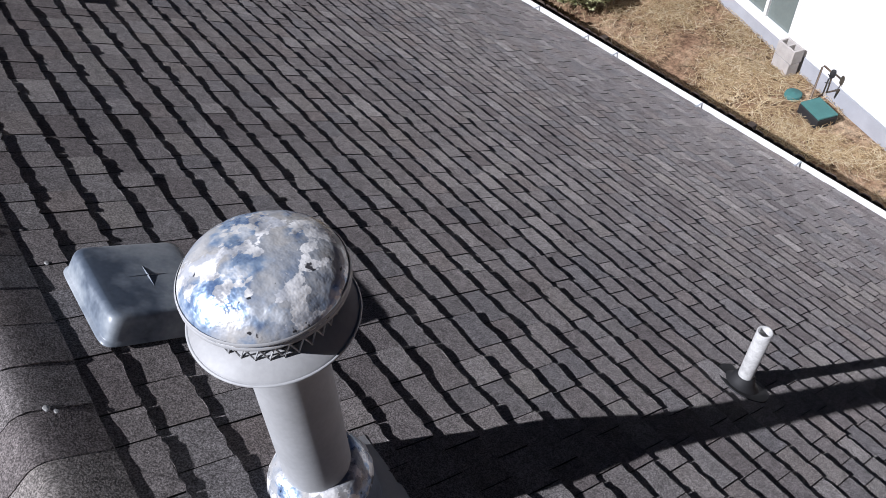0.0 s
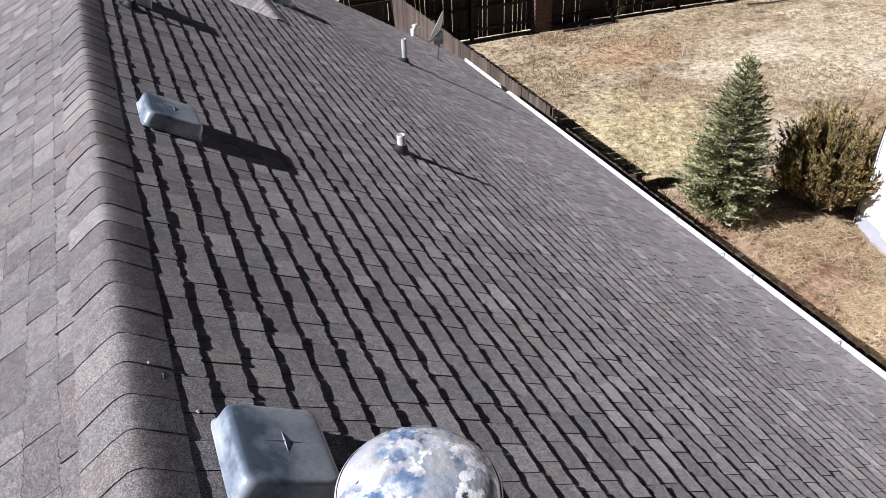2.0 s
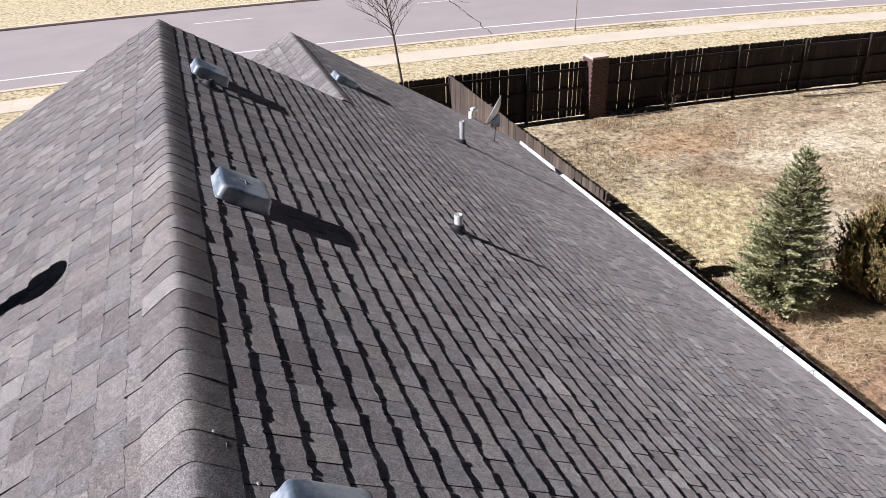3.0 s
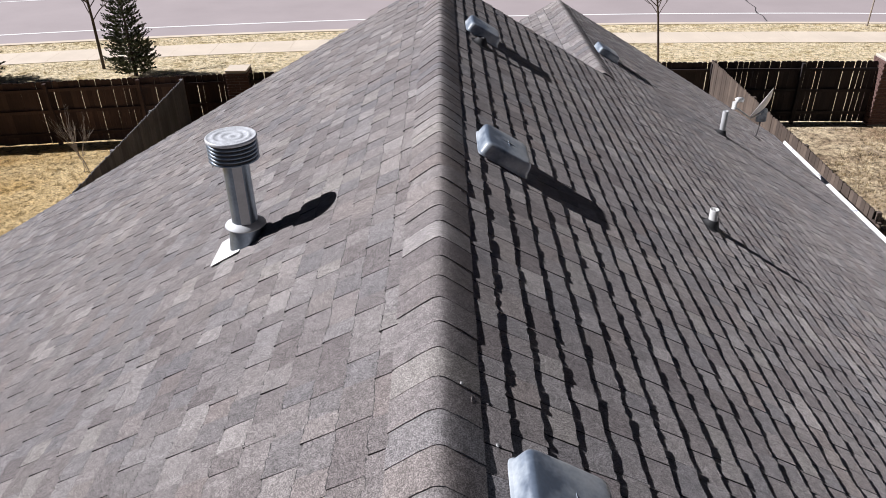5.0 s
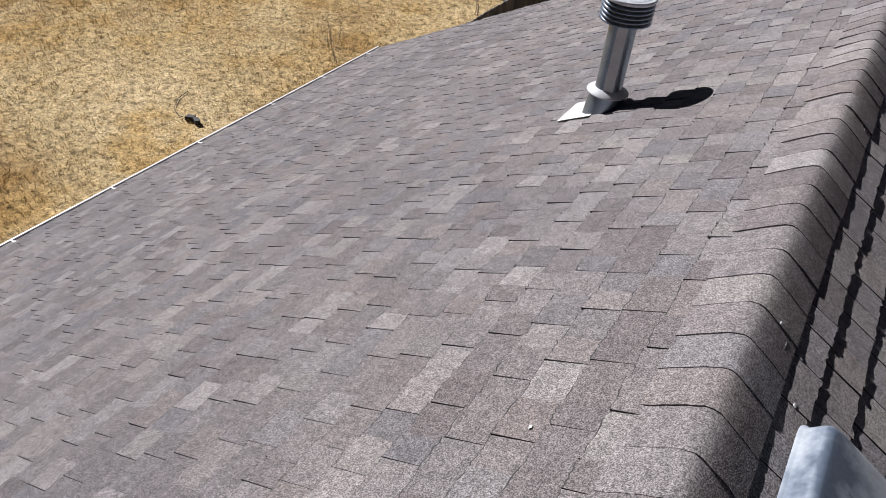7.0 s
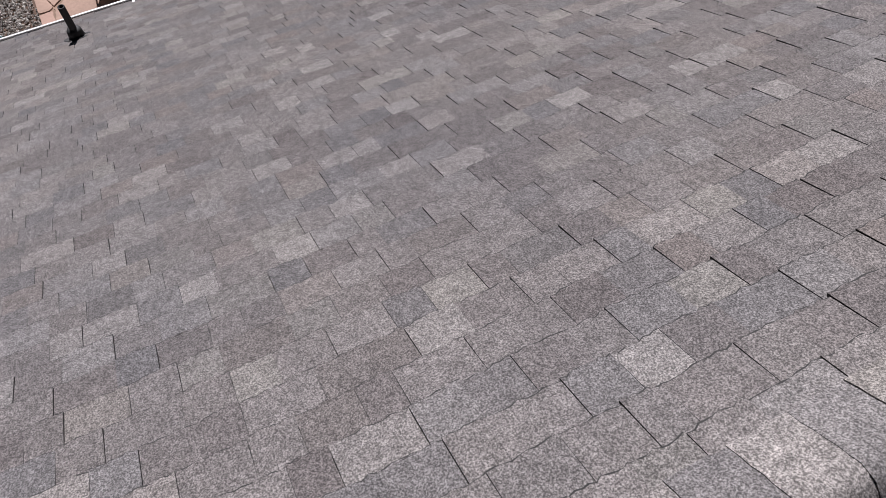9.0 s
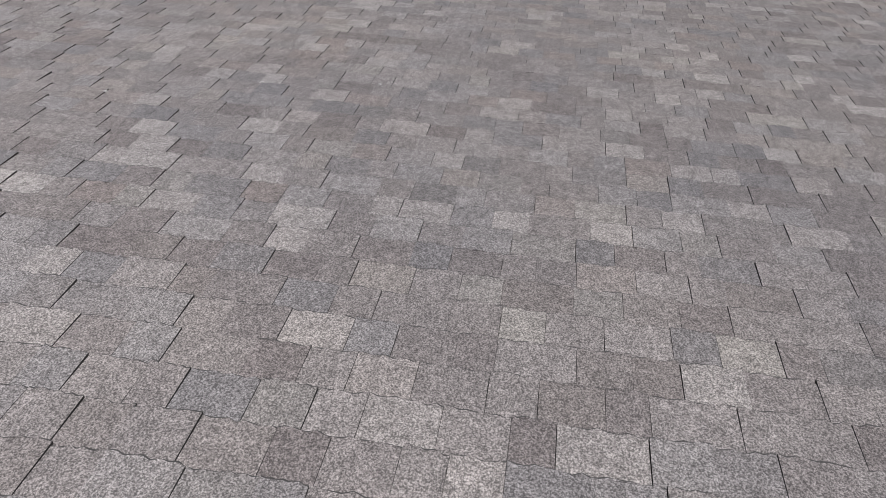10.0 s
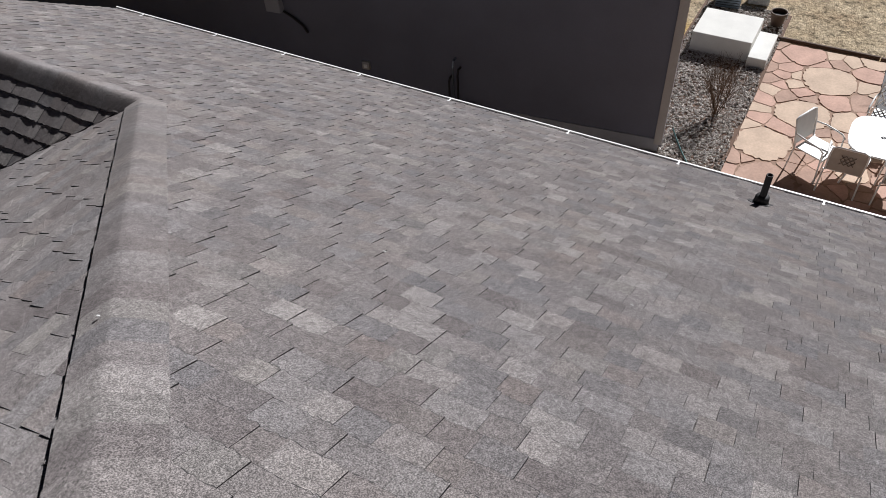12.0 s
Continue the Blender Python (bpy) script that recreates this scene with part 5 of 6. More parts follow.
def fallen_branch(x0, y0, x1, y1, seed):
    rnd = random.Random(seed)
    v = empty("fallen_branch", Matrix.Translation((x0, y0, 0)), "dark bare branch lying on the dry grass", "branch", "branches on the yard")
    d = Vector((x1 - x0, y1 - y0, 0))
    pts = [d * f + Vector((rnd.uniform(-0.04, 0.04), rnd.uniform(-0.04, 0.04), 0.02 + 0.03 * rnd.random())) for f in (0, 0.3, 0.6, 0.85, 1)]
    bm = bmesh.new()
    tube(bm, pts, [0.034, 0.030, 0.022, 0.016, 0.008], 7)
    stem = part("stem", bm, BARK, v)
    for k in (1, 2, 2, 3):
        bm = bmesh.new()
        q = pts[k] + d * rnd.uniform(0.10, 0.22) + Vector((0, rnd.uniform(-0.25, 0.3), rnd.uniform(0.03, 0.12)))
        tube(bm, [pts[k], (pts[k] + q) / 2 + Vector((0, 0, 0.02)), q], [0.012, 0.009, 0.004], 5)
        part("twig", bm, BARK, stem)


fallen_branch(12.91, 19.80, 14.49, 19.62, 3)
fallen_branch(19.66, 19.13, 22.11, 18.48, 4)
stake = empty("irrigation_stake", Matrix.Translation((14.81, 16.4, 0)), "thin pale plastic irrigation stake in the bare yard", "stake")
bm = bmesh.new()
tube(bm, [(0, 0, -0.08), (0.01, 0, 0.30), (0.015, 0, 0.44)], [0.014, 0.013, 0.011], 8)
part("riser", bm, PVC, stake)
bm = bmesh.new()
tube(bm, [(0, 0, 0.02), (0.2, -0.05, 0.03), (0.42, -0.11, 0.02)], [0.012, 0.012, 0.010], 8)
part("side_tube", bm, PVC, stake)

tufts("lawn_grass", 34000, (-32, -6.7, 1.5, 19.6), 0.045, DRYGRASS, 1, "short dry golden lawn grass", lambda x, y: not (x > -15.0 and y < 2.45), 1.2, 0.0055)
tufts("yard_grass", 30000, (7.5, 34, 8.2, 20.0), 0.045, YARDGRASS, 2, "thin dry grass on a bare yard", lambda x, y: noise.noise(Vector((x * 0.35, y * 0.35, 0))) > -0.15, 1.1, 0.008)
tufts("verge_grass", 22000, (-40, 34, 20.9, 32.0), 0.07, PALEGRASS, 3, "pale dry grass on the street verge", lambda x, y: not (29.05 < y - bow(x) < 30.85) and y - bow(x) < 32.0, 1.2, 0.009)


def straw(count, seed):
    rnd = np.random.default_rng(seed)
    verts, faces = [], []
    for _ in range(count):
        u, s = rnd.uniform(-2.0, 7.5), abs(rnd.normal(0, 1.25))
        x = 11.97 - 0.322 * u - 0.947 * s
        y = 7.82 - 0.947 * u + 0.322 * s
        if x < 7.6 or noise.noise(Vector((x * 1.1, y * 1.1, 2.0))) < rnd.uniform(-0.35, 0.30):
            continue
        a, L, w = rnd.uniform(0, 6.28), rnd.uniform(0.10, 0.34), rnd.uniform(0.0014, 0.0042)
        c, d = math.cos(a), math.sin(a)
        z = rnd.uniform(0.0, 0.05)
        z2 = max(0.0, z + rnd.uniform(-0.04, 0.04))
        k = len(verts)
        bx, by = -d * w, c * w
        mx, my = rnd.normal(0, 0.02, 2)
        verts += [(x + bx, y + by, z), (x - bx, y - by, z), (x + c * L / 2 + mx + bx, y + d * L / 2 + my + by, (z + z2) / 2 + 0.012), (x + c * L / 2 + mx - bx, y + d * L / 2 + my - by, (z + z2) / 2 + 0.012),
                  (x + c * L + bx, y + d * L + by, z2), (x + c * L - bx, y + d * L - by, z2)]
        faces += [(k, k + 1, k + 3, k + 2), (k + 2, k + 3, k + 5, k + 4)]
    me = bpy.data.meshes.new("straw_mulch")
    me.from_pydata(verts, [], faces)
    me.materials.append(STRAW)
    tagged(new("straw_mulch", me), "loose golden straw strewn along the white house", "straw", kind="stuff")


straw(24000, 5)


# ---- white house ----
WHITE_AT = Matrix.Translation((11.97, 7.82, 0)) @ Matrix.Rotation(math.atan2(-0.947, -0.322), 4, "Z")
FOUND = simple("grey_foundation", (0.36, 0.37, 0.40), 0.9, 0, 3, 0.12, 60, 0.15)
PANE = simple("dull_window_glass", (0.16, 0.19, 0.18), 0.08, 0.0, 2, 0.1, 20, 0.0)
TRIM = simple("white_vinyl_trim", (0.78, 0.78, 0.77), 0.45, 0, 5, 0.05, 50, 0.0)


def white_house():
    """Local frame: x along the wall from its corner, y into the building."""
    v = empty("white_house", WHITE_AT, "white stucco house with a grey foundation", "house")
    cuts = [(-0.02, 0.93, 0.3, 4.6), (2.42, 9.0, 0.3, 4.6), (0.93, 2.42, 1.52, 4.6), (0.93, 2.42, 0.3, 0.34)]
    for x0, x1, z0, z1 in cuts:
        bm = bmesh.new()
        box(bm, (x1 - x0, 0.2, z1 - z0), ((x0 + x1) / 2, 0.1, (z0 + z1) / 2))
        part("wall", bm, STUCCO, v)
    bm = bmesh.new()
    box(bm, (0.2, 8.0, 4.3), (0.08, 4.2, 2.45))
    part("wall", bm, STUCCO, v)
    bm = bmesh.new()
    box(bm, (9.0, 0.24, 0.38), (4.5, 0.1, 0.11))
    part("foundation", bm, FOUND, v, "grey concrete foundation")
    bm = bmesh.new()
    poly(bm, [(-0.5, -0.5, 4.5), (9.3, -0.5, 4.5), (9.3, 8.7, 4.5), (-0.5, 8.7, 4.5)], (0, 0, 0.2))
    bmesh.ops.recalc_face_normals(bm, faces=bm.faces)
    part("roof", bm, SHINGLE, v, "low roof over the white house")
    win = bmesh.new()
    for x0, x1, z0, z1 in ((0.93, 2.42, 0.34, 0.40), (0.93, 2.42, 1.46, 1.52), (0.93, 0.99, 0.40, 1.46), (2.36, 2.42, 0.40, 1.46), (1.64, 1.71, 0.40, 1.46)):
        box(win, (x1 - x0, 0.09, z1 - z0), ((x0 + x1) / 2, 0.03, (z0 + z1) / 2), None, 0.006)
    w = part("window", win, TRIM, v, "white sliding window")
    for x0, x1 in ((0.99, 1.64), (1.71, 2.36)):
        bm = bmesh.new()
        box(bm, (x1 - x0, 0.012, 1.06), ((x0 + x1) / 2, 0.04, 0.93))
        part("pane", bm, PANE, w, "grey-green window pane")
    bm = bmesh.new()
    box(bm, (1.62, 0.10, 0.04), (1.67, -0.04, 0.325), None, 0.006)
    part("sill", bm, TRIM, w)
    bm = bmesh.new()
    tube(bm, [(0.05, -0.05, 4.4), (0.05, -0.05, 1.6), (0.12, -0.07, 0.9), (0.08, -0.05, 0.1)], [0.012] * 4, 8)
    part("cable", bm, BLACK, v, "dark cable down the corner")


white_house()
BEIGE = simple("beige_block", (0.44, 0.41, 0.385), 0.9, 0, 5, 0.2, 60, 0.2)
GREEN = simple("green_plastic_lid", (0.05, 0.16, 0.15), 0.6, 0, 8, 0.15, 60, 0.05)
COPPER = simple("weathered_copper_pipe", (0.16, 0.12, 0.09), 0.5, 0.5, 12, 0.2, 60, 0.05)


def concrete_blocks():
    v = empty("concrete_blocks", Matrix.Translation((10.91, 5.33, 0)) @ Matrix.Rotation(radians(-18.8), 4, "Z") @ Matrix.Diagonal((1, 1, 1.2, 1)), "two hollow beige concrete blocks stacked against the white house", "blocks")
    for dx, z, turn in ((0, 0.10, 0.0), (0.015, 0.302, 0.05)):
        bm = bmesh.new()
        for y in (-0.185, 0.0, 0.185):
            box(bm, (0.136, 0.034, 0.196), (0, y, 0), None, 0.004)
        for x in (-0.084, 0.084):
            box(bm, (0.034, 0.404, 0.198), (x, 0, 0), None, 0.004)
        bmesh.ops.transform(bm, matrix=Matrix.Translation((dx, 0, z)) @ Matrix.Rotation(turn, 4, "Z"), verts=bm.verts)
        part("block", bm, BEIGE, v)


def valve_lids():
    bm = bmesh.new()
    lathe(bm, [(0, 0.055), (0.06, 0.055), (0.065, 0.05), (0.125, 0.05), (0.135, 0.04), (0.14, -0.02)], 32)
    r = empty("irrigation_cover", Matrix.Translation((10.41, 4.77, 0.03)), "round green plastic irrigation lid in the straw", "valve lid")
    part("lid", bm, GREEN, r, "", True)
    bm = bmesh.new()
    lathe(bm, [(0, 0.062), (0.02, 0.062), (0.022, 0.056)], 16)
    part("knob", bm, GREEN, r)
    m = Matrix.Translation((10.25, 4.22, 0.0)) @ Matrix.Rotation(radians(-20), 4, "Z")
    b = empty("valve_box", m, "rectangular green plastic irrigation valve box", "valve box")
    bm = bmesh.new()
    box(bm, (0.36, 0.48, 0.17), (0, 0, 0.06), None, 0.015)
    part("body", bm, BLACK, b, "dark box body")
    bm = bmesh.new()
    box(bm, (0.35, 0.47, 0.035), (0, 0, 0.165), None, 0.012)
    part("lid", bm, GREEN, b, "flat green lid")


def backflow_pipe():
    m = WHITE_AT @ Matrix.Translation((3.55, -0.28, 0))
    v = empty("backflow_pipe", m, "looped copper water pipe with a valve at the wall", "pipe")
    bm = bmesh.new()
    tube(bm, [(0, 0, -0.02), (0, 0, 0.62), (0.03, 0.0, 0.66), (0.20, 0.0, 0.66), (0.24, 0.0, 0.62), (0.24, 0.02, 0.30), (0.24, 0.27, 0.28)], [0.016] * 7, 8)
    part("loop", bm, COPPER, v, "", True)
    bm = bmesh.new()
    lathe(bm, [(0, 0.72), (0.035, 0.71), (0.045, 0.66), (0.04, 0.6), (0.02, 0.58)], 14, Matrix.Translation((0.24, 0, 0)))
    part("valve", bm, BLACK, v, "dark valve body")
    for k in range(2):
        bm = bmesh.new()
        box(bm, (0.09, 0.012, 0.014), (0.24, -0.05, 0.62 - 0.12 * k), Matrix.Rotation(0.5 - k, 4, "Y"), 0.003)
        part("handle", bm, BLACK, v)


concrete_blocks()
valve_lids()
backflow_pipe()


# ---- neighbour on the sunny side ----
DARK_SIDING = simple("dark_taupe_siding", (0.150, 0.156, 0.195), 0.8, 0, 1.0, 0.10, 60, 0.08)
GREY_TRIM = simple("grey_corner_trim", (0.42, 0.40, 0.38), 0.7, 0, 2, 0.08, 60, 0.03)


def taupe_house():
    v = empty("taupe_house", Matrix.Translation((-10.12, -2.44, 0)) @ Matrix.Rotation(radians(7.5), 4, "Z"), "taupe lap-sided house standing in its own shade", "house")
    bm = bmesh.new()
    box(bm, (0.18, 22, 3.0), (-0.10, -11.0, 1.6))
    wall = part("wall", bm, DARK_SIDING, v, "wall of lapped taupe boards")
    rows = 15
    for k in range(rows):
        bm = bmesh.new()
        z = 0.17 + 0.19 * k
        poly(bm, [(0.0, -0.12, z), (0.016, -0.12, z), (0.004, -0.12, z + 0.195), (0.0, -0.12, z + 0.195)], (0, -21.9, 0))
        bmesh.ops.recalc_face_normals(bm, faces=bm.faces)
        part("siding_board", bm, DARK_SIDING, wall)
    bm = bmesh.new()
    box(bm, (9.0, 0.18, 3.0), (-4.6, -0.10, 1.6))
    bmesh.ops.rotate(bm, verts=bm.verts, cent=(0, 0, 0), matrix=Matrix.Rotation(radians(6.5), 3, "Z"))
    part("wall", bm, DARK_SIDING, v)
    bm = bmesh.new()
    box(bm, (0.24, 22, 0.32), (-0.085, -11.05, 0.09))
    part("foundation", bm, FOUND, v, "grey concrete foundation")
    bm = bmesh.new()
    box(bm, (0.05, 0.13, 2.9), (0.015, -0.06, 1.6), None, 0.006)
    box(bm, (0.06, 0.03, 2.9), (-0.01, -0.01, 1.6), None, 0.006)
    part("corner_board", bm, GREY_TRIM, v, "grey corner board")
    bm = bmesh.new()
    poly(bm, [(0.4, 0.4, 3.05), (-4.6, 0.4, 5.0), (-9.6, 0.4, 3.05)], (0, -23, 0))
    bmesh.ops.recalc_face_normals(bm, faces=bm.faces)
    part("roof", bm, SHINGLE, v, "shingled gable roof")
    bm = bmesh.new()
    box(bm, (0.06, 0.15, 0.15), (0.045, -5.28, 0.70), None, 0.01)
    outlet = part("wall_box", bm, GREY_TRIM, v, "small grey box on the wall")
    bm = bmesh.new()
    box(bm, (0.02, 0.07, 0.07), (0.082, -5.28, 0.70), None, 0.006)
    part("cover", bm, GUTTER, outlet, "pale cover")
    bm = bmesh.new()
    box(bm, (0.14, 0.30, 0.42), (0.075, -6.95, 1.72), None, 0.02)
    meter = part("meter_box", bm, FOUND, v, "blue-grey meter box")
    bm = bmesh.new()
    tube(bm, [(0.05, -6.80, 1.52), (0.05, -6.62, 1.42), (0.05, -6.45, 1.30), (0.04, -6.38, 1.16)], [0.022] * 4, 8)
    part("conduit", bm, BLACK, meter, "dark bent conduit", True)


def utility_riser():
    v = empty("utility_riser", Matrix.Translation((-9.48, -5.95, 0)), "dark pipes rising along the taupe wall", "pipes")
    for k, (dy, h) in enumerate(((0, 1.15), (0.09, 1.0), (-0.08, 0.8))):
        bm = bmesh.new()
        tube(bm, [(0.0, dy, -0.02), (0.0, dy, h * 0.9), (-0.03, dy, h), (-0.12, dy, h)], [0.02] * 4, 8)
        part("riser", bm, GALV_DARK if k == 0 else BLACK, v)
    bm = bmesh.new()
    box(bm, (0.2, 0.3, 0.35), (0.05, 0.32, 0.2), None, 0.03)
    part("meter", bm, BLACK, v, "dark meter body")


taupe_house()
utility_riser()


def lawn_sprinkler():
    v = empty("lawn_sprinkler", Matrix.Translation((-10.7, 8.95, 0.0)), "small dark sprinkler with a thin hose on the lawn", "sprinkler")
    for a, x in ((0.5, -0.08), (-0.4, 0.09)):
        bm = bmesh.new()
        poly(bm, [(x - 0.09, -0.04, 0), (x + 0.08, -0.05, 0), (x + 0.10, 0.05, 0), (x - 0.05, 0.06, 0)], (0.01, 0, 0.09))
        bmesh.ops.recalc_face_normals(bm, faces=bm.faces)
        bmesh.ops.rotate(bm, verts=bm.verts, cent=(x, 0, 0), matrix=Matrix.Rotation(a, 3, "Z"))
        part("sled", bm, BLACK, v)
    bm = bmesh.new()
    tube(bm, [(-0.1, 0, 0.02), (-0.35, -0.05, 0.02), (-0.65, 0.10, 0.02), (-0.9, 0.45, 0.02), (-1.0, 0.8, 0.01)], [0.008] * 5, 6)
    part("hose", bm, BLACK, v)


lawn_sprinkler()

# ---- patio ----
FLAG = [simple("flagstone_rose", (0.56, 0.365, 0.29), 0.9, 0, 3, 0.2, 25, 0.4), simple("flagstone_buff", (0.60, 0.46, 0.35), 0.9, 0, 3, 0.18, 25, 0.4),
        simple("flagstone_brown", (0.46, 0.31, 0.24), 0.9, 0, 3, 0.22, 25, 0.4)]
SOIL = simple("dark_joint_soil", (0.16, 0.10, 0.07), 0.95, 0, 5, 0.3, 60, 0.3)


JOINT = simple("sandy_joint", (0.36, 0.24, 0.175), 0.95, 0, 5, 0.3, 60, 0.3)


def clip_half(pts, p, n):
    """The part of a convex polygon on the side of p away from n."""
    out = []
    for i in range(len(pts)):
        a, b = pts[i], pts[(i + 1) % len(pts)]
        da, db = (a - p).dot(n), (b - p).dot(n)
        if da <= 0:
            out.append(a)
        if da * db < 0:
            out.append(a + (b - a) * (da / (da - db)))
    return out


def patio():
    """Large flagstones with small broken pieces fitted between them."""
    x0, x1, y0, y1 = -14.35, -6.9, -1.42, 2.32
    bm = bmesh.new()
    box(bm, (x1 - x0, y1 - y0, 0.1), ((x0 + x1) / 2, (y0 + y1) / 2, -0.014))
    base = tagged(link("patio", bm, JOINT), "patio of irregular rose and buff flagstones", "patio", kind="structure")
    rnd = random.Random(17)
    seeds = [(Vector((x, y)), r) for x, y, r in ((-10.97, -0.98, 0.44), (-10.10, -0.80, 0.42), (-12.08, -0.55, 0.42), (-13.30, -0.35, 0.46), (-12.10, 0.15, 0.26), (-14.1, -0.9, 0.38))]
    for reach, wanted, tries in ((0.36, 9, 300), (0.24, 26, 700), (0.115, 150, 4000)):
        placed = 0
        for _ in range(tries):
            p, r = Vector((rnd.uniform(x0, x1), rnd.uniform(y0, y1))), reach * rnd.uniform(0.8, 1.25)
            if placed < wanted and all((p - q).length > 0.93 * (r + g) for q, g in seeds):
                seeds.append((p, r))
                placed += 1
    for i, (p, r) in enumerate(seeds):
        cell = [Vector((x0, y0)), Vector((x1, y0)), Vector((x1, y1)), Vector((x0, y1))]
        for j, (q, g) in enumerate(seeds):
            if j != i and (q - p).length < 3:
                n = (q - p).normalized()
                far = (q - p).length
                cell = clip_half(cell, p + n * ((far * far + r * r - g * g) / (2 * far) - rnd.uniform(0.002, 0.012)), n)
        if len(cell) < 3:
            continue
        pts = []
        for a, b in zip(cell, cell[1:] + cell[:1]):
            k = max(2, int((b - a).length / 0.05))
            for s in range(k):
                c = a.lerp(b, s / k)
                pull = 0.16 * r * noise.noise(Vector((c.x * 4, c.y * 4, i))) + 0.022 * noise.noise(Vector((c.x * 16, c.y * 16, i)))
                c = c + (p - c).normalized() * (abs(pull) + (0.10 * r if s == 0 else 0))
                pts.append(c)
        bm = bmesh.new()
        z = 0.045 + rnd.uniform(-0.006, 0.008)
        poly(bm, [(c.x, c.y, z) for c in pts], (0, 0, -0.05))
        bmesh.ops.recalc_face_normals(bm, faces=bm.faces)
        part("flagstone", bm, rnd.choice(FLAG), base)


patio()


def gravel():
    rnd = np.random.default_rng(9)
    verts, faces = [], []
    octa = np.array([(1, 0, 0), (-1, 0, 0), (0, 1, 0), (0, -1, 0), (0, 0, 1), (0, 0, -1)], float)
    tri = [(1, 2, 3), (2, 1, 4), (1, 3, 4), (3, 0, 4), (2, 0, 5), (1, 2, 5), (3, 1, 5), (0, 3, 5)]
    for _ in range(19000):
        c = np.array([rnd.uniform(-15.6, -7.0), rnd.uniform(-3.1, -1.42), rnd.uniform(0.0, 0.03)])
        if c[1] > -1.44 + 0.05 * math.sin(c[0] * 3):
            continue
        s = rnd.uniform(0.013, 0.034) * np.array([1, rnd.uniform(0.6, 1), rnd.uniform(0.35, 0.6)])
        a = rnd.uniform(0, 6.28)
        R = np.array([[math.cos(a), -math.sin(a), 0], [math.sin(a), math.cos(a), 0], [0, 0, 1]])
        p = (octa * rnd.uniform(0.75, 1.15, (6, 1)) * s) @ R.T + c
        k = len(verts)
        verts += [tuple(q) for q in p]
        faces += [tuple(k + i for i in t) for t in tri]
    me = bpy.data.meshes.new("gravel")
    me.from_pydata(verts, [], faces)
    m, n, l, b = material("mixed_river_gravel", 0.85)
    g = n.new("ShaderNodeNewGeometry")
    l.new(ramp(n, l, g.outputs["Random Per Island"], [(0, (0.26, 0.22, 0.20)), (0.3, (0.46, 0.42, 0.38)), (0.6, (0.62, 0.58, 0.54)), (0.8, (0.42, 0.35, 0.30)), (1, (0.78, 0.75, 0.71))]), b.inputs["Base Color"])
    me.materials.append(m)
    tagged(new("gravel", me), "bed of mixed grey and brown river gravel", "gravel", kind="stuff")
    bm = bmesh.new()
    box(bm, (8.5, 1.75, 0.06), (-11.3, -2.28, -0.035))
    tagged(link("gravel_bed", bm, SOIL), "dark soil under the gravel", "ground", kind="structure")


gravel()
bare_tree(-11.5, -1.9, 1.2, 45, "bare brown shrub of many twigs in the gravel bed", BARK_TWIG, 20, 0.42, 0.011, 0.45, "shrub", "shrub", 3)

WHITE_METAL = simple("white_painted_metal", (0.78, 0.78, 0.76), 0.45, 0, 8, 0.06, 60, 0.02)
SLING_DARK = simple("brown_woven_cord", (0.20, 0.17, 0.14), 0.85, 0, 6, 0.12, 200, 0.1)
SLING = simple("taupe_woven_sling", (0.40, 0.36, 0.32), 0.85, 0, 6, 0.12, 200, 0.15)


def patio_table():
    v = empty("patio_table", Matrix.Translation((-10.87, 0.60, 0.045)), "white rounded patio table with an umbrella hole", "table")
    bm = bmesh.new()
    ring = []
    for k in range(48):
        a = 2 * math.pi * k / 48
        c, s = math.cos(a), math.sin(a)
        ring.append((0.53 * math.copysign(abs(c) ** 0.62, c), 0.47 * math.copysign(abs(s) ** 0.62, s), 0.70))
    poly(bm, ring, (0, 0, -0.028))
    bmesh.ops.recalc_face_normals(bm, faces=bm.faces)
    bmesh.ops.bevel(bm, geom=[e for e in bm.edges if abs(e.verts[0].co.z - e.verts[1].co.z) < 1e-5], offset=0.007, segments=2, affect="EDGES")
    top = part("tabletop", bm, WHITE_METAL, v)
    bm = bmesh.new()
    lathe(bm, [(0.035, 0.703), (0.03, 0.708), (0.018, 0.708), (0.016, 0.703)], 20)
    part("umbrella_ring", bm, BLACK, top, "dark ring of the umbrella hole")
    for sx in (-1, 1):
        for sy in (-1, 1):
            bm = bmesh.new()
            tube(bm, [(sx * 0.34, sy * 0.30, 0.67), (sx * 0.28, sy * 0.24, 0.35), (sx * 0.40, sy * 0.36, 0.0)], [0.017] * 3, 8)
            part("leg", bm, WHITE_METAL, v)


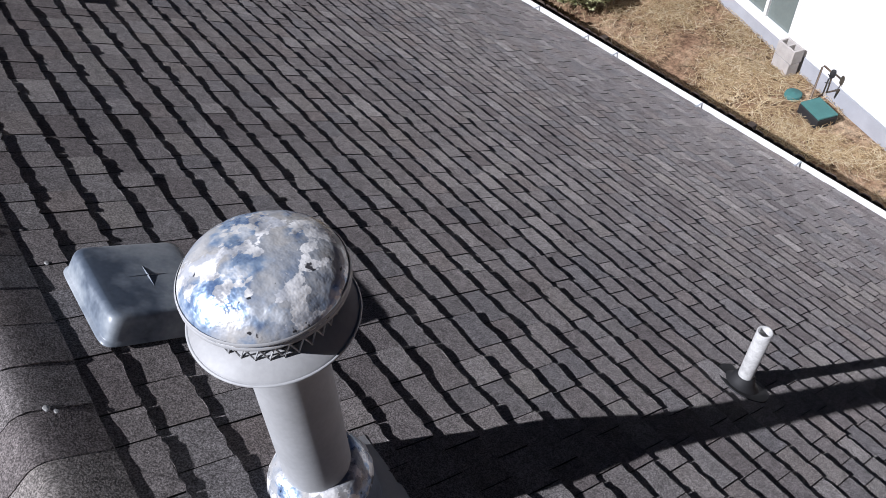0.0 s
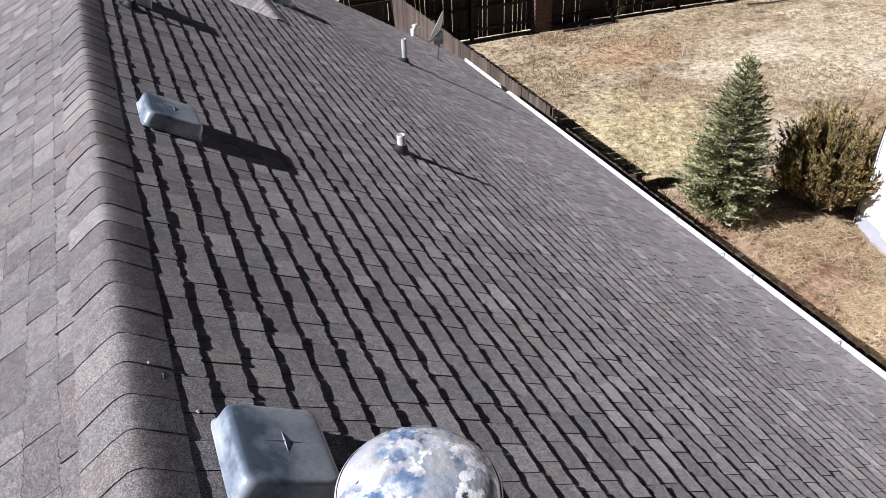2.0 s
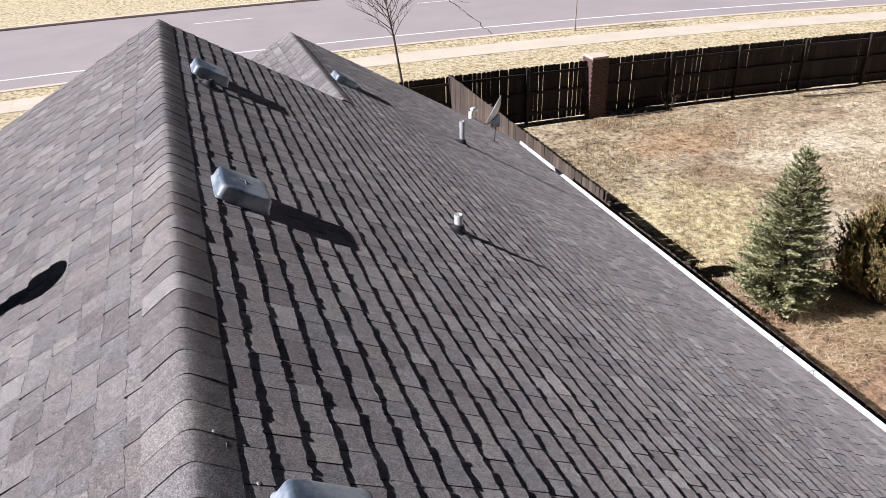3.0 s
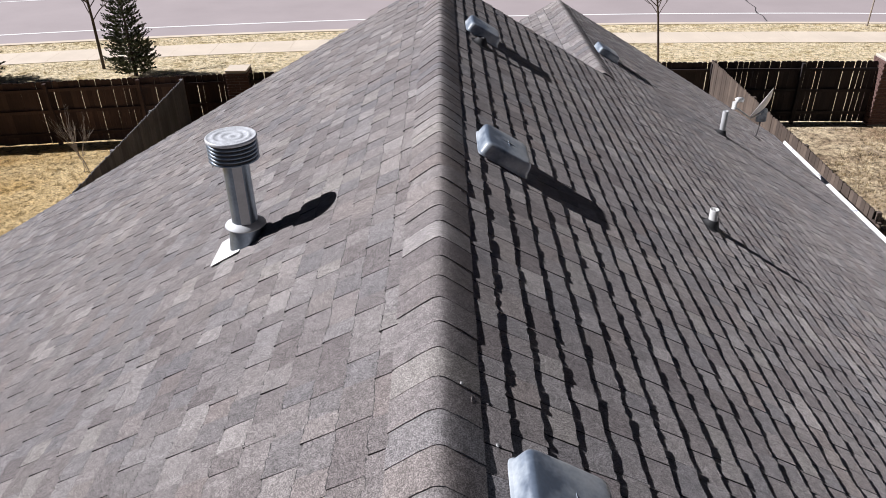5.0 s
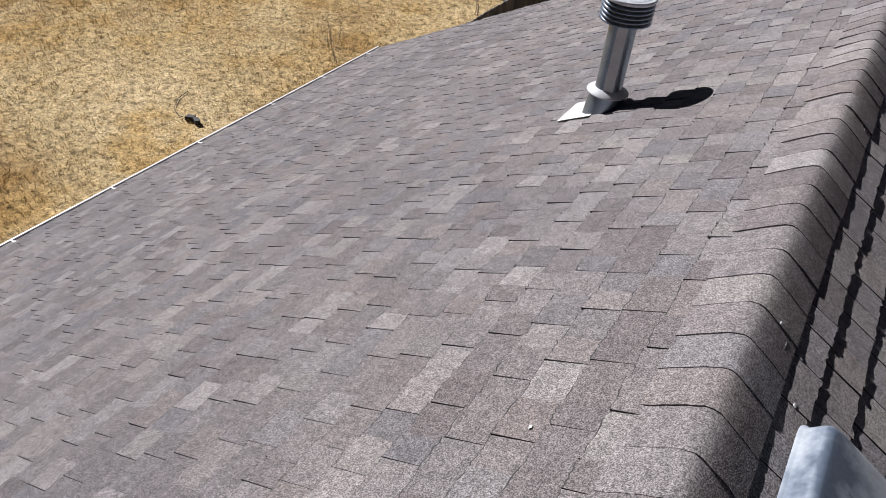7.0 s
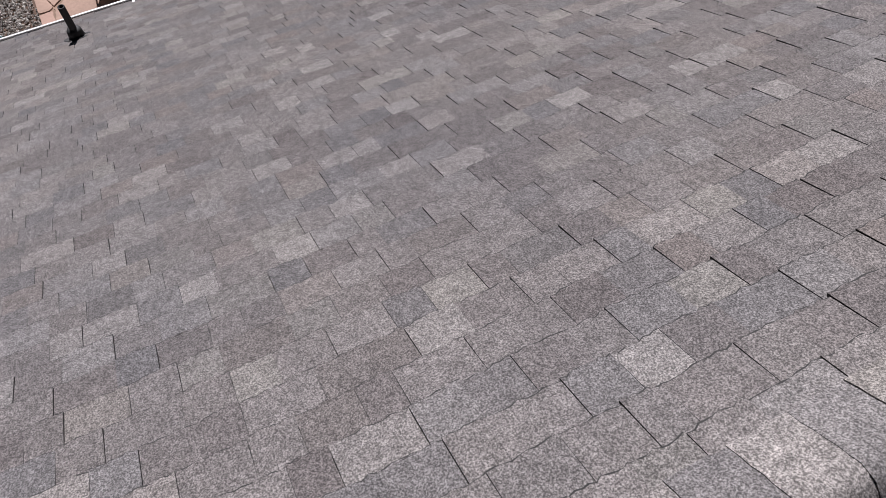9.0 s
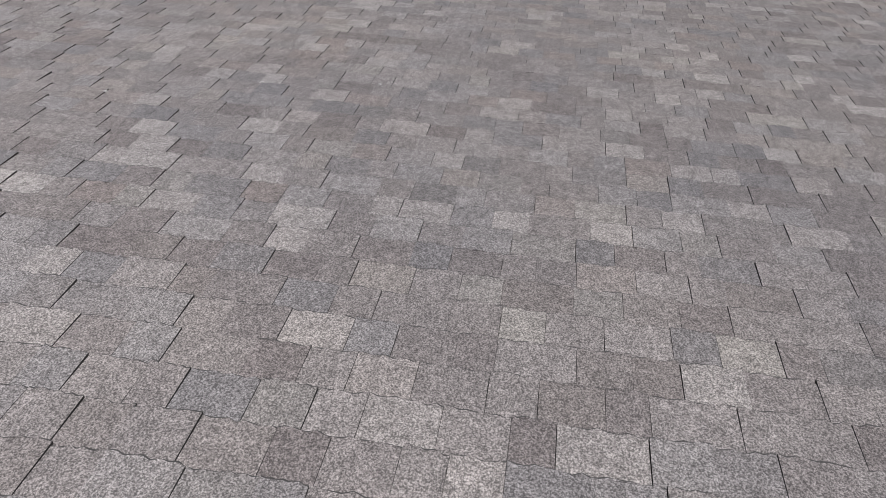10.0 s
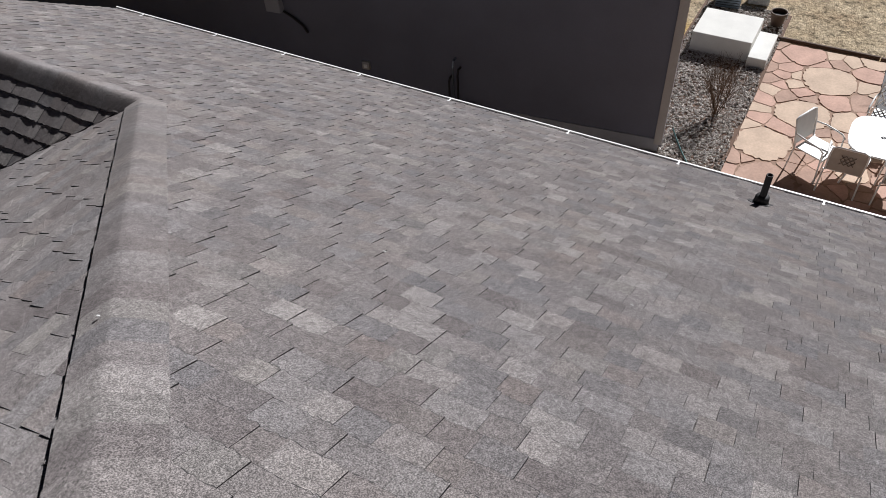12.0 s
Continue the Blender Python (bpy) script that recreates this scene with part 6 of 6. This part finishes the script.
def patio_chair_parts(m, back="open"):
    """Local frame: the chair faces -x, seat at 0.42. back: an open lattice, a white sling or a taupe sling."""
    words = {"open": "white cast-metal patio chair with a lattice back", "white": "white metal patio chair with a white sling back",
             "taupe": "white-framed patio chair with a taupe sling back"}
    v = empty("patio_chair", m, words[back], "chair", "chairs round the patio table")
    bm = bmesh.new()
    box(bm, (0.46, 0.46, 0.022), (-0.02, 0, 0.42), None, 0.008)
    part("seat", bm, WHITE_METAL, v, "white seat")
    frame_bm = bmesh.new()
    tube(frame_bm, [(0.22, -0.24, 0.42), (0.27, -0.25, 0.70), (0.32, -0.24, 0.88), (0.325, -0.18, 0.905), (0.325, 0.18, 0.905), (0.32, 0.24, 0.88), (0.27, 0.25, 0.70), (0.22, 0.24, 0.42)], [0.015] * 8, 8)
    b = part("back_frame", frame_bm, WHITE_METAL, v, "white tubular back frame", True)
    if back != "open":
        bm = bmesh.new()
        poly(bm, [(0.240, -0.235, 0.45), (0.240, 0.235, 0.45), (0.275, 0.238, 0.66), (0.315, 0.232, 0.89), (0.315, -0.232, 0.89), (0.275, -0.238, 0.66)], (0.008, 0, 0))
        bmesh.ops.recalc_face_normals(bm, faces=bm.faces)
        part("back_panel", bm, SLING if back == "taupe" else WHITE_METAL, b, back + " sling stretched in the frame")
    # an open back is latticed all over, a taupe one has a small woven lattice in its middle
    count, half, low, high, thick, lift = {"open": (7, 0.23, 0.47, 0.87, 0.012, 0.0), "taupe": (4, 0.10, 0.60, 0.78, 0.006, 0.016), "white": (0, 0, 0, 0, 0, 0)}[back]
    for s in (-1, 1):
        for k in range(count):
            bm = bmesh.new()
            step = 2 * half / (count - 1)
            y0 = -half - 0.35 * (high - low) + step * k
            y1 = y0 + 0.7 * (high - low)
            lo, hi = max(-half, y0), min(half, y1)
            f0, f1 = (lo - y0) / (y1 - y0), (hi - y0) / (y1 - y0)
            if f1 - f0 < 0.05:
                bm.free()
                continue
            at = [(0.24 + 0.18 * (low + (high - low) * f - 0.45) + lift, y * s, low + (high - low) * f) for f, y in ((f0, lo), (f1, hi))]
            tube(bm, at, [thick, thick], 6)
            part("lattice_bar", bm, WHITE_METAL if back == "open" else SLING_DARK, b)
    for s in (-1, 1):
        bm = bmesh.new()
        tube(bm, [(0.27, 0.25 * s, 0.66), (0.10, 0.28 * s, 0.665), (-0.18, 0.28 * s, 0.64), (-0.25, 0.27 * s, 0.58)], [0.014] * 4, 8)
        part("armrest", bm, WHITE_METAL, v, "", True)
        for x in (-0.24, 0.22):
            bm = bmesh.new()
            tube(bm, [(x * 0.96, 0.26 * s, 0.58 if x < 0 else 0.42), (x * 1.12, 0.27 * s, 0.0)], [0.013, 0.013], 8)
            part("leg", bm, WHITE_METAL, v)
    bm = bmesh.new()
    tube(bm, [(-0.24, -0.25, 0.405), (-0.24, 0.25, 0.405)], [0.012, 0.012], 8)
    part("stretcher", bm, WHITE_METAL, v)
    return v


patio_table()
backed = patio_chair_parts(Matrix.Translation((-10.38, 0.22, 0.045)), "taupe")
copy_thing(backed, Matrix.Translation((-10.38, 1.0, 0.045)))
slung = patio_chair_parts(Matrix.Translation((-10.62, -0.22, 0.045)) @ Matrix.Rotation(radians(-115), 4, "Z"), "white")
copy_thing(slung, Matrix.Translation((-10.75, 1.62, 0.045)) @ Matrix.Rotation(radians(75), 4, "Z"))
patio_chair_parts(Matrix.Translation((-11.85, 0.62, 0.045)) @ Matrix.Rotation(radians(172), 4, "Z"), "open")

CLAY = simple("brown_fired_clay", (0.34, 0.19, 0.12), 0.7, 0, 5, 0.25, 50, 0.1)
BLUE = simple("blue_plastic", (0.035, 0.06, 0.19), 0.45, 0, 6, 0.08, 60, 0.0)


def chiminea():
    v = empty("chiminea", Matrix.Translation((-11.72, 2.03, 0.045)), "brown clay chiminea on a black iron stand", "chiminea")
    bm = bmesh.new()
    lathe(bm, [(0.0, 0.16), (0.17, 0.16), (0.25, 0.23), (0.295, 0.34), (0.30, 0.43), (0.27, 0.54), (0.21, 0.64), (0.175, 0.74), (0.165, 0.86), (0.168, 1.0), (0.19, 1.03), (0.188, 1.055), (0.15, 1.05), (0.142, 1.0), (0.14, 0.7)], 40)
    part("pot", bm, CLAY, v, "round clay belly and neck", True)
    bm = bmesh.new()
    lathe(bm, [(0.20, 0.24), (0.215, 0.25), (0.20, 0.26)], 28)
    for k in range(3):
        a = 2.09 * k
        tube(bm, [(0.2 * math.cos(a), 0.2 * math.sin(a), 0.25), (0.26 * math.cos(a), 0.26 * math.sin(a), 0.0)], [0.012, 0.012], 6)
    part("stand", bm, BLACK, v, "black iron stand")


def grill():
    """A black barbecue with a grey shelf in front, on a black sheet that stands in for shade."""
    # added black sheet: darkens the stones where the grill's shade lies
    bm = bmesh.new()
    box(bm, (1.75, 1.68, 0.012), (-13.45, 1.33, 0.058), None, 0.004)
    tagged(link("grill_shade_sheet", bm, BLACK), "black sheet standing in for the shade round a barbecue on the patio", "mat")
    v = empty("grill", Matrix.Translation((-13.3, 1.62, 0.064)), "black barbecue grill with a grey shelf on a black shade sheet", "grill")
    bm = bmesh.new()
    box(bm, (0.60, 0.95, 0.84), (0, 0, 0.44), None, 0.04)
    part("cabinet", bm, BLACK, v)
    bm = bmesh.new()
    lathe(bm, [(0.0, 0.26), (0.14, 0.24), (0.23, 0.15), (0.26, 0.0)], 28, Matrix.Translation((-0.02, 0, 0.85)) @ Matrix.Diagonal((1.1, 1.7, 0.9, 1)))
    lid = part("lid", bm, BLACK, v, "domed black lid", True)
    bm = bmesh.new()
    tube(bm, [(0.25, -0.2, 0.96), (0.31, -0.2, 0.96), (0.31, 0.2, 0.96), (0.25, 0.2, 0.96)], [0.012] * 4, 8)
    part("handle", bm, BLACK, lid)
    bm = bmesh.new()
    box(bm, (0.34, 0.52, 0.03), (0.46, 0, 0.84), None, 0.008)
    shelf = part("front_shelf", bm, VENT_GREY, v, "grey front shelf")
    bm = bmesh.new()
    box(bm, (0.02, 0.54, 0.045), (0.64, 0, 0.84), None, 0.005)
    part("shelf_edge", bm, WHITE_METAL, shelf, "white shelf edge")
    for sx in (-0.2, 0.2):
        for sy in (-0.38, 0.38):
            bm = bmesh.new()
            lathe(bm, [(0.03, 0.0), (0.03, 0.06)], 12, Matrix.Translation((sx, sy, 0)))
            part("foot", bm, BLACK, v)
    c = empty("cooler", Matrix.Translation((-13.92, 0.99, 0.064)), "dark blue plastic cooler with a pale lid beside a grill", "cooler")
    bm = bmesh.new()
    box(bm, (0.36, 0.46, 0.38), (0, 0, 0.19), None, 0.03)
    part("body", bm, BLUE, c)
    bm = bmesh.new()
    box(bm, (0.38, 0.48, 0.05), (0, 0, 0.405), None, 0.015)
    part("lid", bm, VENT_GREY, c, "flat pale grey lid")


CEMENT = simple("pale_grey_cement", (0.74, 0.74, 0.70), 0.9, 0, 3, 0.08, 60, 0.1)
DARK_CLAY = simple("dark_brown_glazed_clay", (0.11, 0.07, 0.05), 0.5, 0, 6, 0.2, 50, 0.1)


def door_step():
    v = empty("door_step", Matrix.Translation((-13.9, -2.2, 0)), "pale concrete door steps in two levels", "step")
    bm = bmesh.new()
    box(bm, (1.03, 1.10, 0.44), (-0.03, -0.165, 0.18), None, 0.012)
    part("landing", bm, CEMENT, v)
    bm = bmesh.new()
    box(bm, (1.03, 0.34, 0.24), (0.11, 0.557, 0.08), None, 0.012)
    part("tread", bm, CEMENT, v)


def bins():
    """What stands on the gravel behind the steps."""
    v = empty("condenser", Matrix.Translation((-15.55, -2.70, 0.0)) @ Matrix.Rotation(radians(7), 4, "Z"), "dark grey slatted outdoor condenser on the gravel", "condenser")
    bm = bmesh.new()
    box(bm, (0.50, 0.50, 0.50), (0, 0, 0.27), None, 0.02)
    part("body", bm, GALV_DARK, v)
    bm = bmesh.new()
    box(bm, (0.53, 0.53, 0.03), (0, 0, 0.535), None, 0.01)
    part("lid", bm, WOOD_GREY, v, "brownish grey top plate")
    for k in range(8):
        bm = bmesh.new()
        box(bm, (0.012, 0.46, 0.012), (0.253, 0, 0.09 + 0.052 * k), None, 0.003)
        part("slat", bm, BLACK, v)
    b = empty("storage_bin", Matrix.Translation((-15.85, -2.14, 0.0)) @ Matrix.Rotation(radians(5), 4, "Z"), "white plastic storage bin with a pale lid on the gravel", "bin")
    bm = bmesh.new()
    box(bm, (0.32, 0.42, 0.24), (0, 0, 0.13), None, 0.02)
    part("body", bm, PVC, b)
    bm = bmesh.new()
    box(bm, (0.35, 0.45, 0.04), (0, 0, 0.265), None, 0.012)
    part("lid", bm, WHITE_METAL, b)


def flower_pot():
    v = empty("flower_pot", Matrix.Translation((-15.0, -1.62, 0.0)), "dark brown glazed flower pot beside the patio", "flower pot")
    bm = bmesh.new()
    lathe(bm, [(0, 0.0), (0.10, 0.0), (0.15, 0.27), (0.165, 0.275), (0.165, 0.31), (0.145, 0.31), (0.14, 0.27)], 28)
    part("pot", bm, DARK_CLAY, v, "", True)
    bm = bmesh.new()
    lathe(bm, [(0, 0.232), (0.140, 0.23)], 24)
    part("soil", bm, BLACK, v, "dark soil")


def edging():
    v = empty("timber_edging", Matrix.Translation((-14.5, -1.6, 0)), "dark timber edging between patio and lawn", "edging")
    for k in range(2):
        bm = bmesh.new()
        box(bm, (0.05, 2.0, 0.07), (0.02 * k, 0.95 + 2.02 * k, 0.03), None, 0.006)
        part("timber", bm, WOOD_DARK, v)
    # made wider and black so that its colour includes the shade strip beside it
    bm = bmesh.new()
    box(bm, (4.6, 0.10, 0.14), (2.45, 3.98, 0.06), None, 0.008)
    part("timber", bm, BLACK, v)


def garden_hose():
    bm = bmesh.new()
    pts = [(-10.75 + 1.3 * t + 0.05 * math.sin(5 * t), -2.42 + 0.85 * t - 0.12 * t * t, 0.05) for t in [i / 14 for i in range(15)]]
    tube(bm, pts, [0.012] * 15, 8)
    tagged(link("garden_hose", bm, GREEN, None, "", True), "green garden hose lying on the gravel", "hose")


chiminea()
grill()
door_step()
bins()
flower_pot()
edging()
garden_hose()


# ---- shingles ----
shingle_rows(S_RIGHT, XR * NR, span_right, 11, lambda u, v: 0.5 < u < 3.6 and v > 0.28, deck_right, -0.025,
             lambda u: 0.09 if u < Y_FRONT else X_WING * NR + 0.09, joint=2)
shingle_rows(S_LEFT, -XL * NL, span_left, 12, lambda u, v: -1.6 < u < 1.6 and v > 0.28, deck_left, -0.0295,
             lambda u: 0.09 if u > Y_BACK + HIP * X_REAR else -X_REAR * NL + 0.09)
shingle_rows(S_BACK, (Y_BACK - y_eave_b) * NB, span_back, 13, lambda u, v: v < 3.0, deck_back)
shingle_rows(S_REAR, (valley_x(y_eave_b) - X_REAR) * NR, span_rear, 14, lambda u, v: v < 1.2, deck_rear)
shingle_rows(S_WING, (X_WING - x_wl) * NL, span_wing, 15, lambda u, v: v < 2.0, deck_wing)
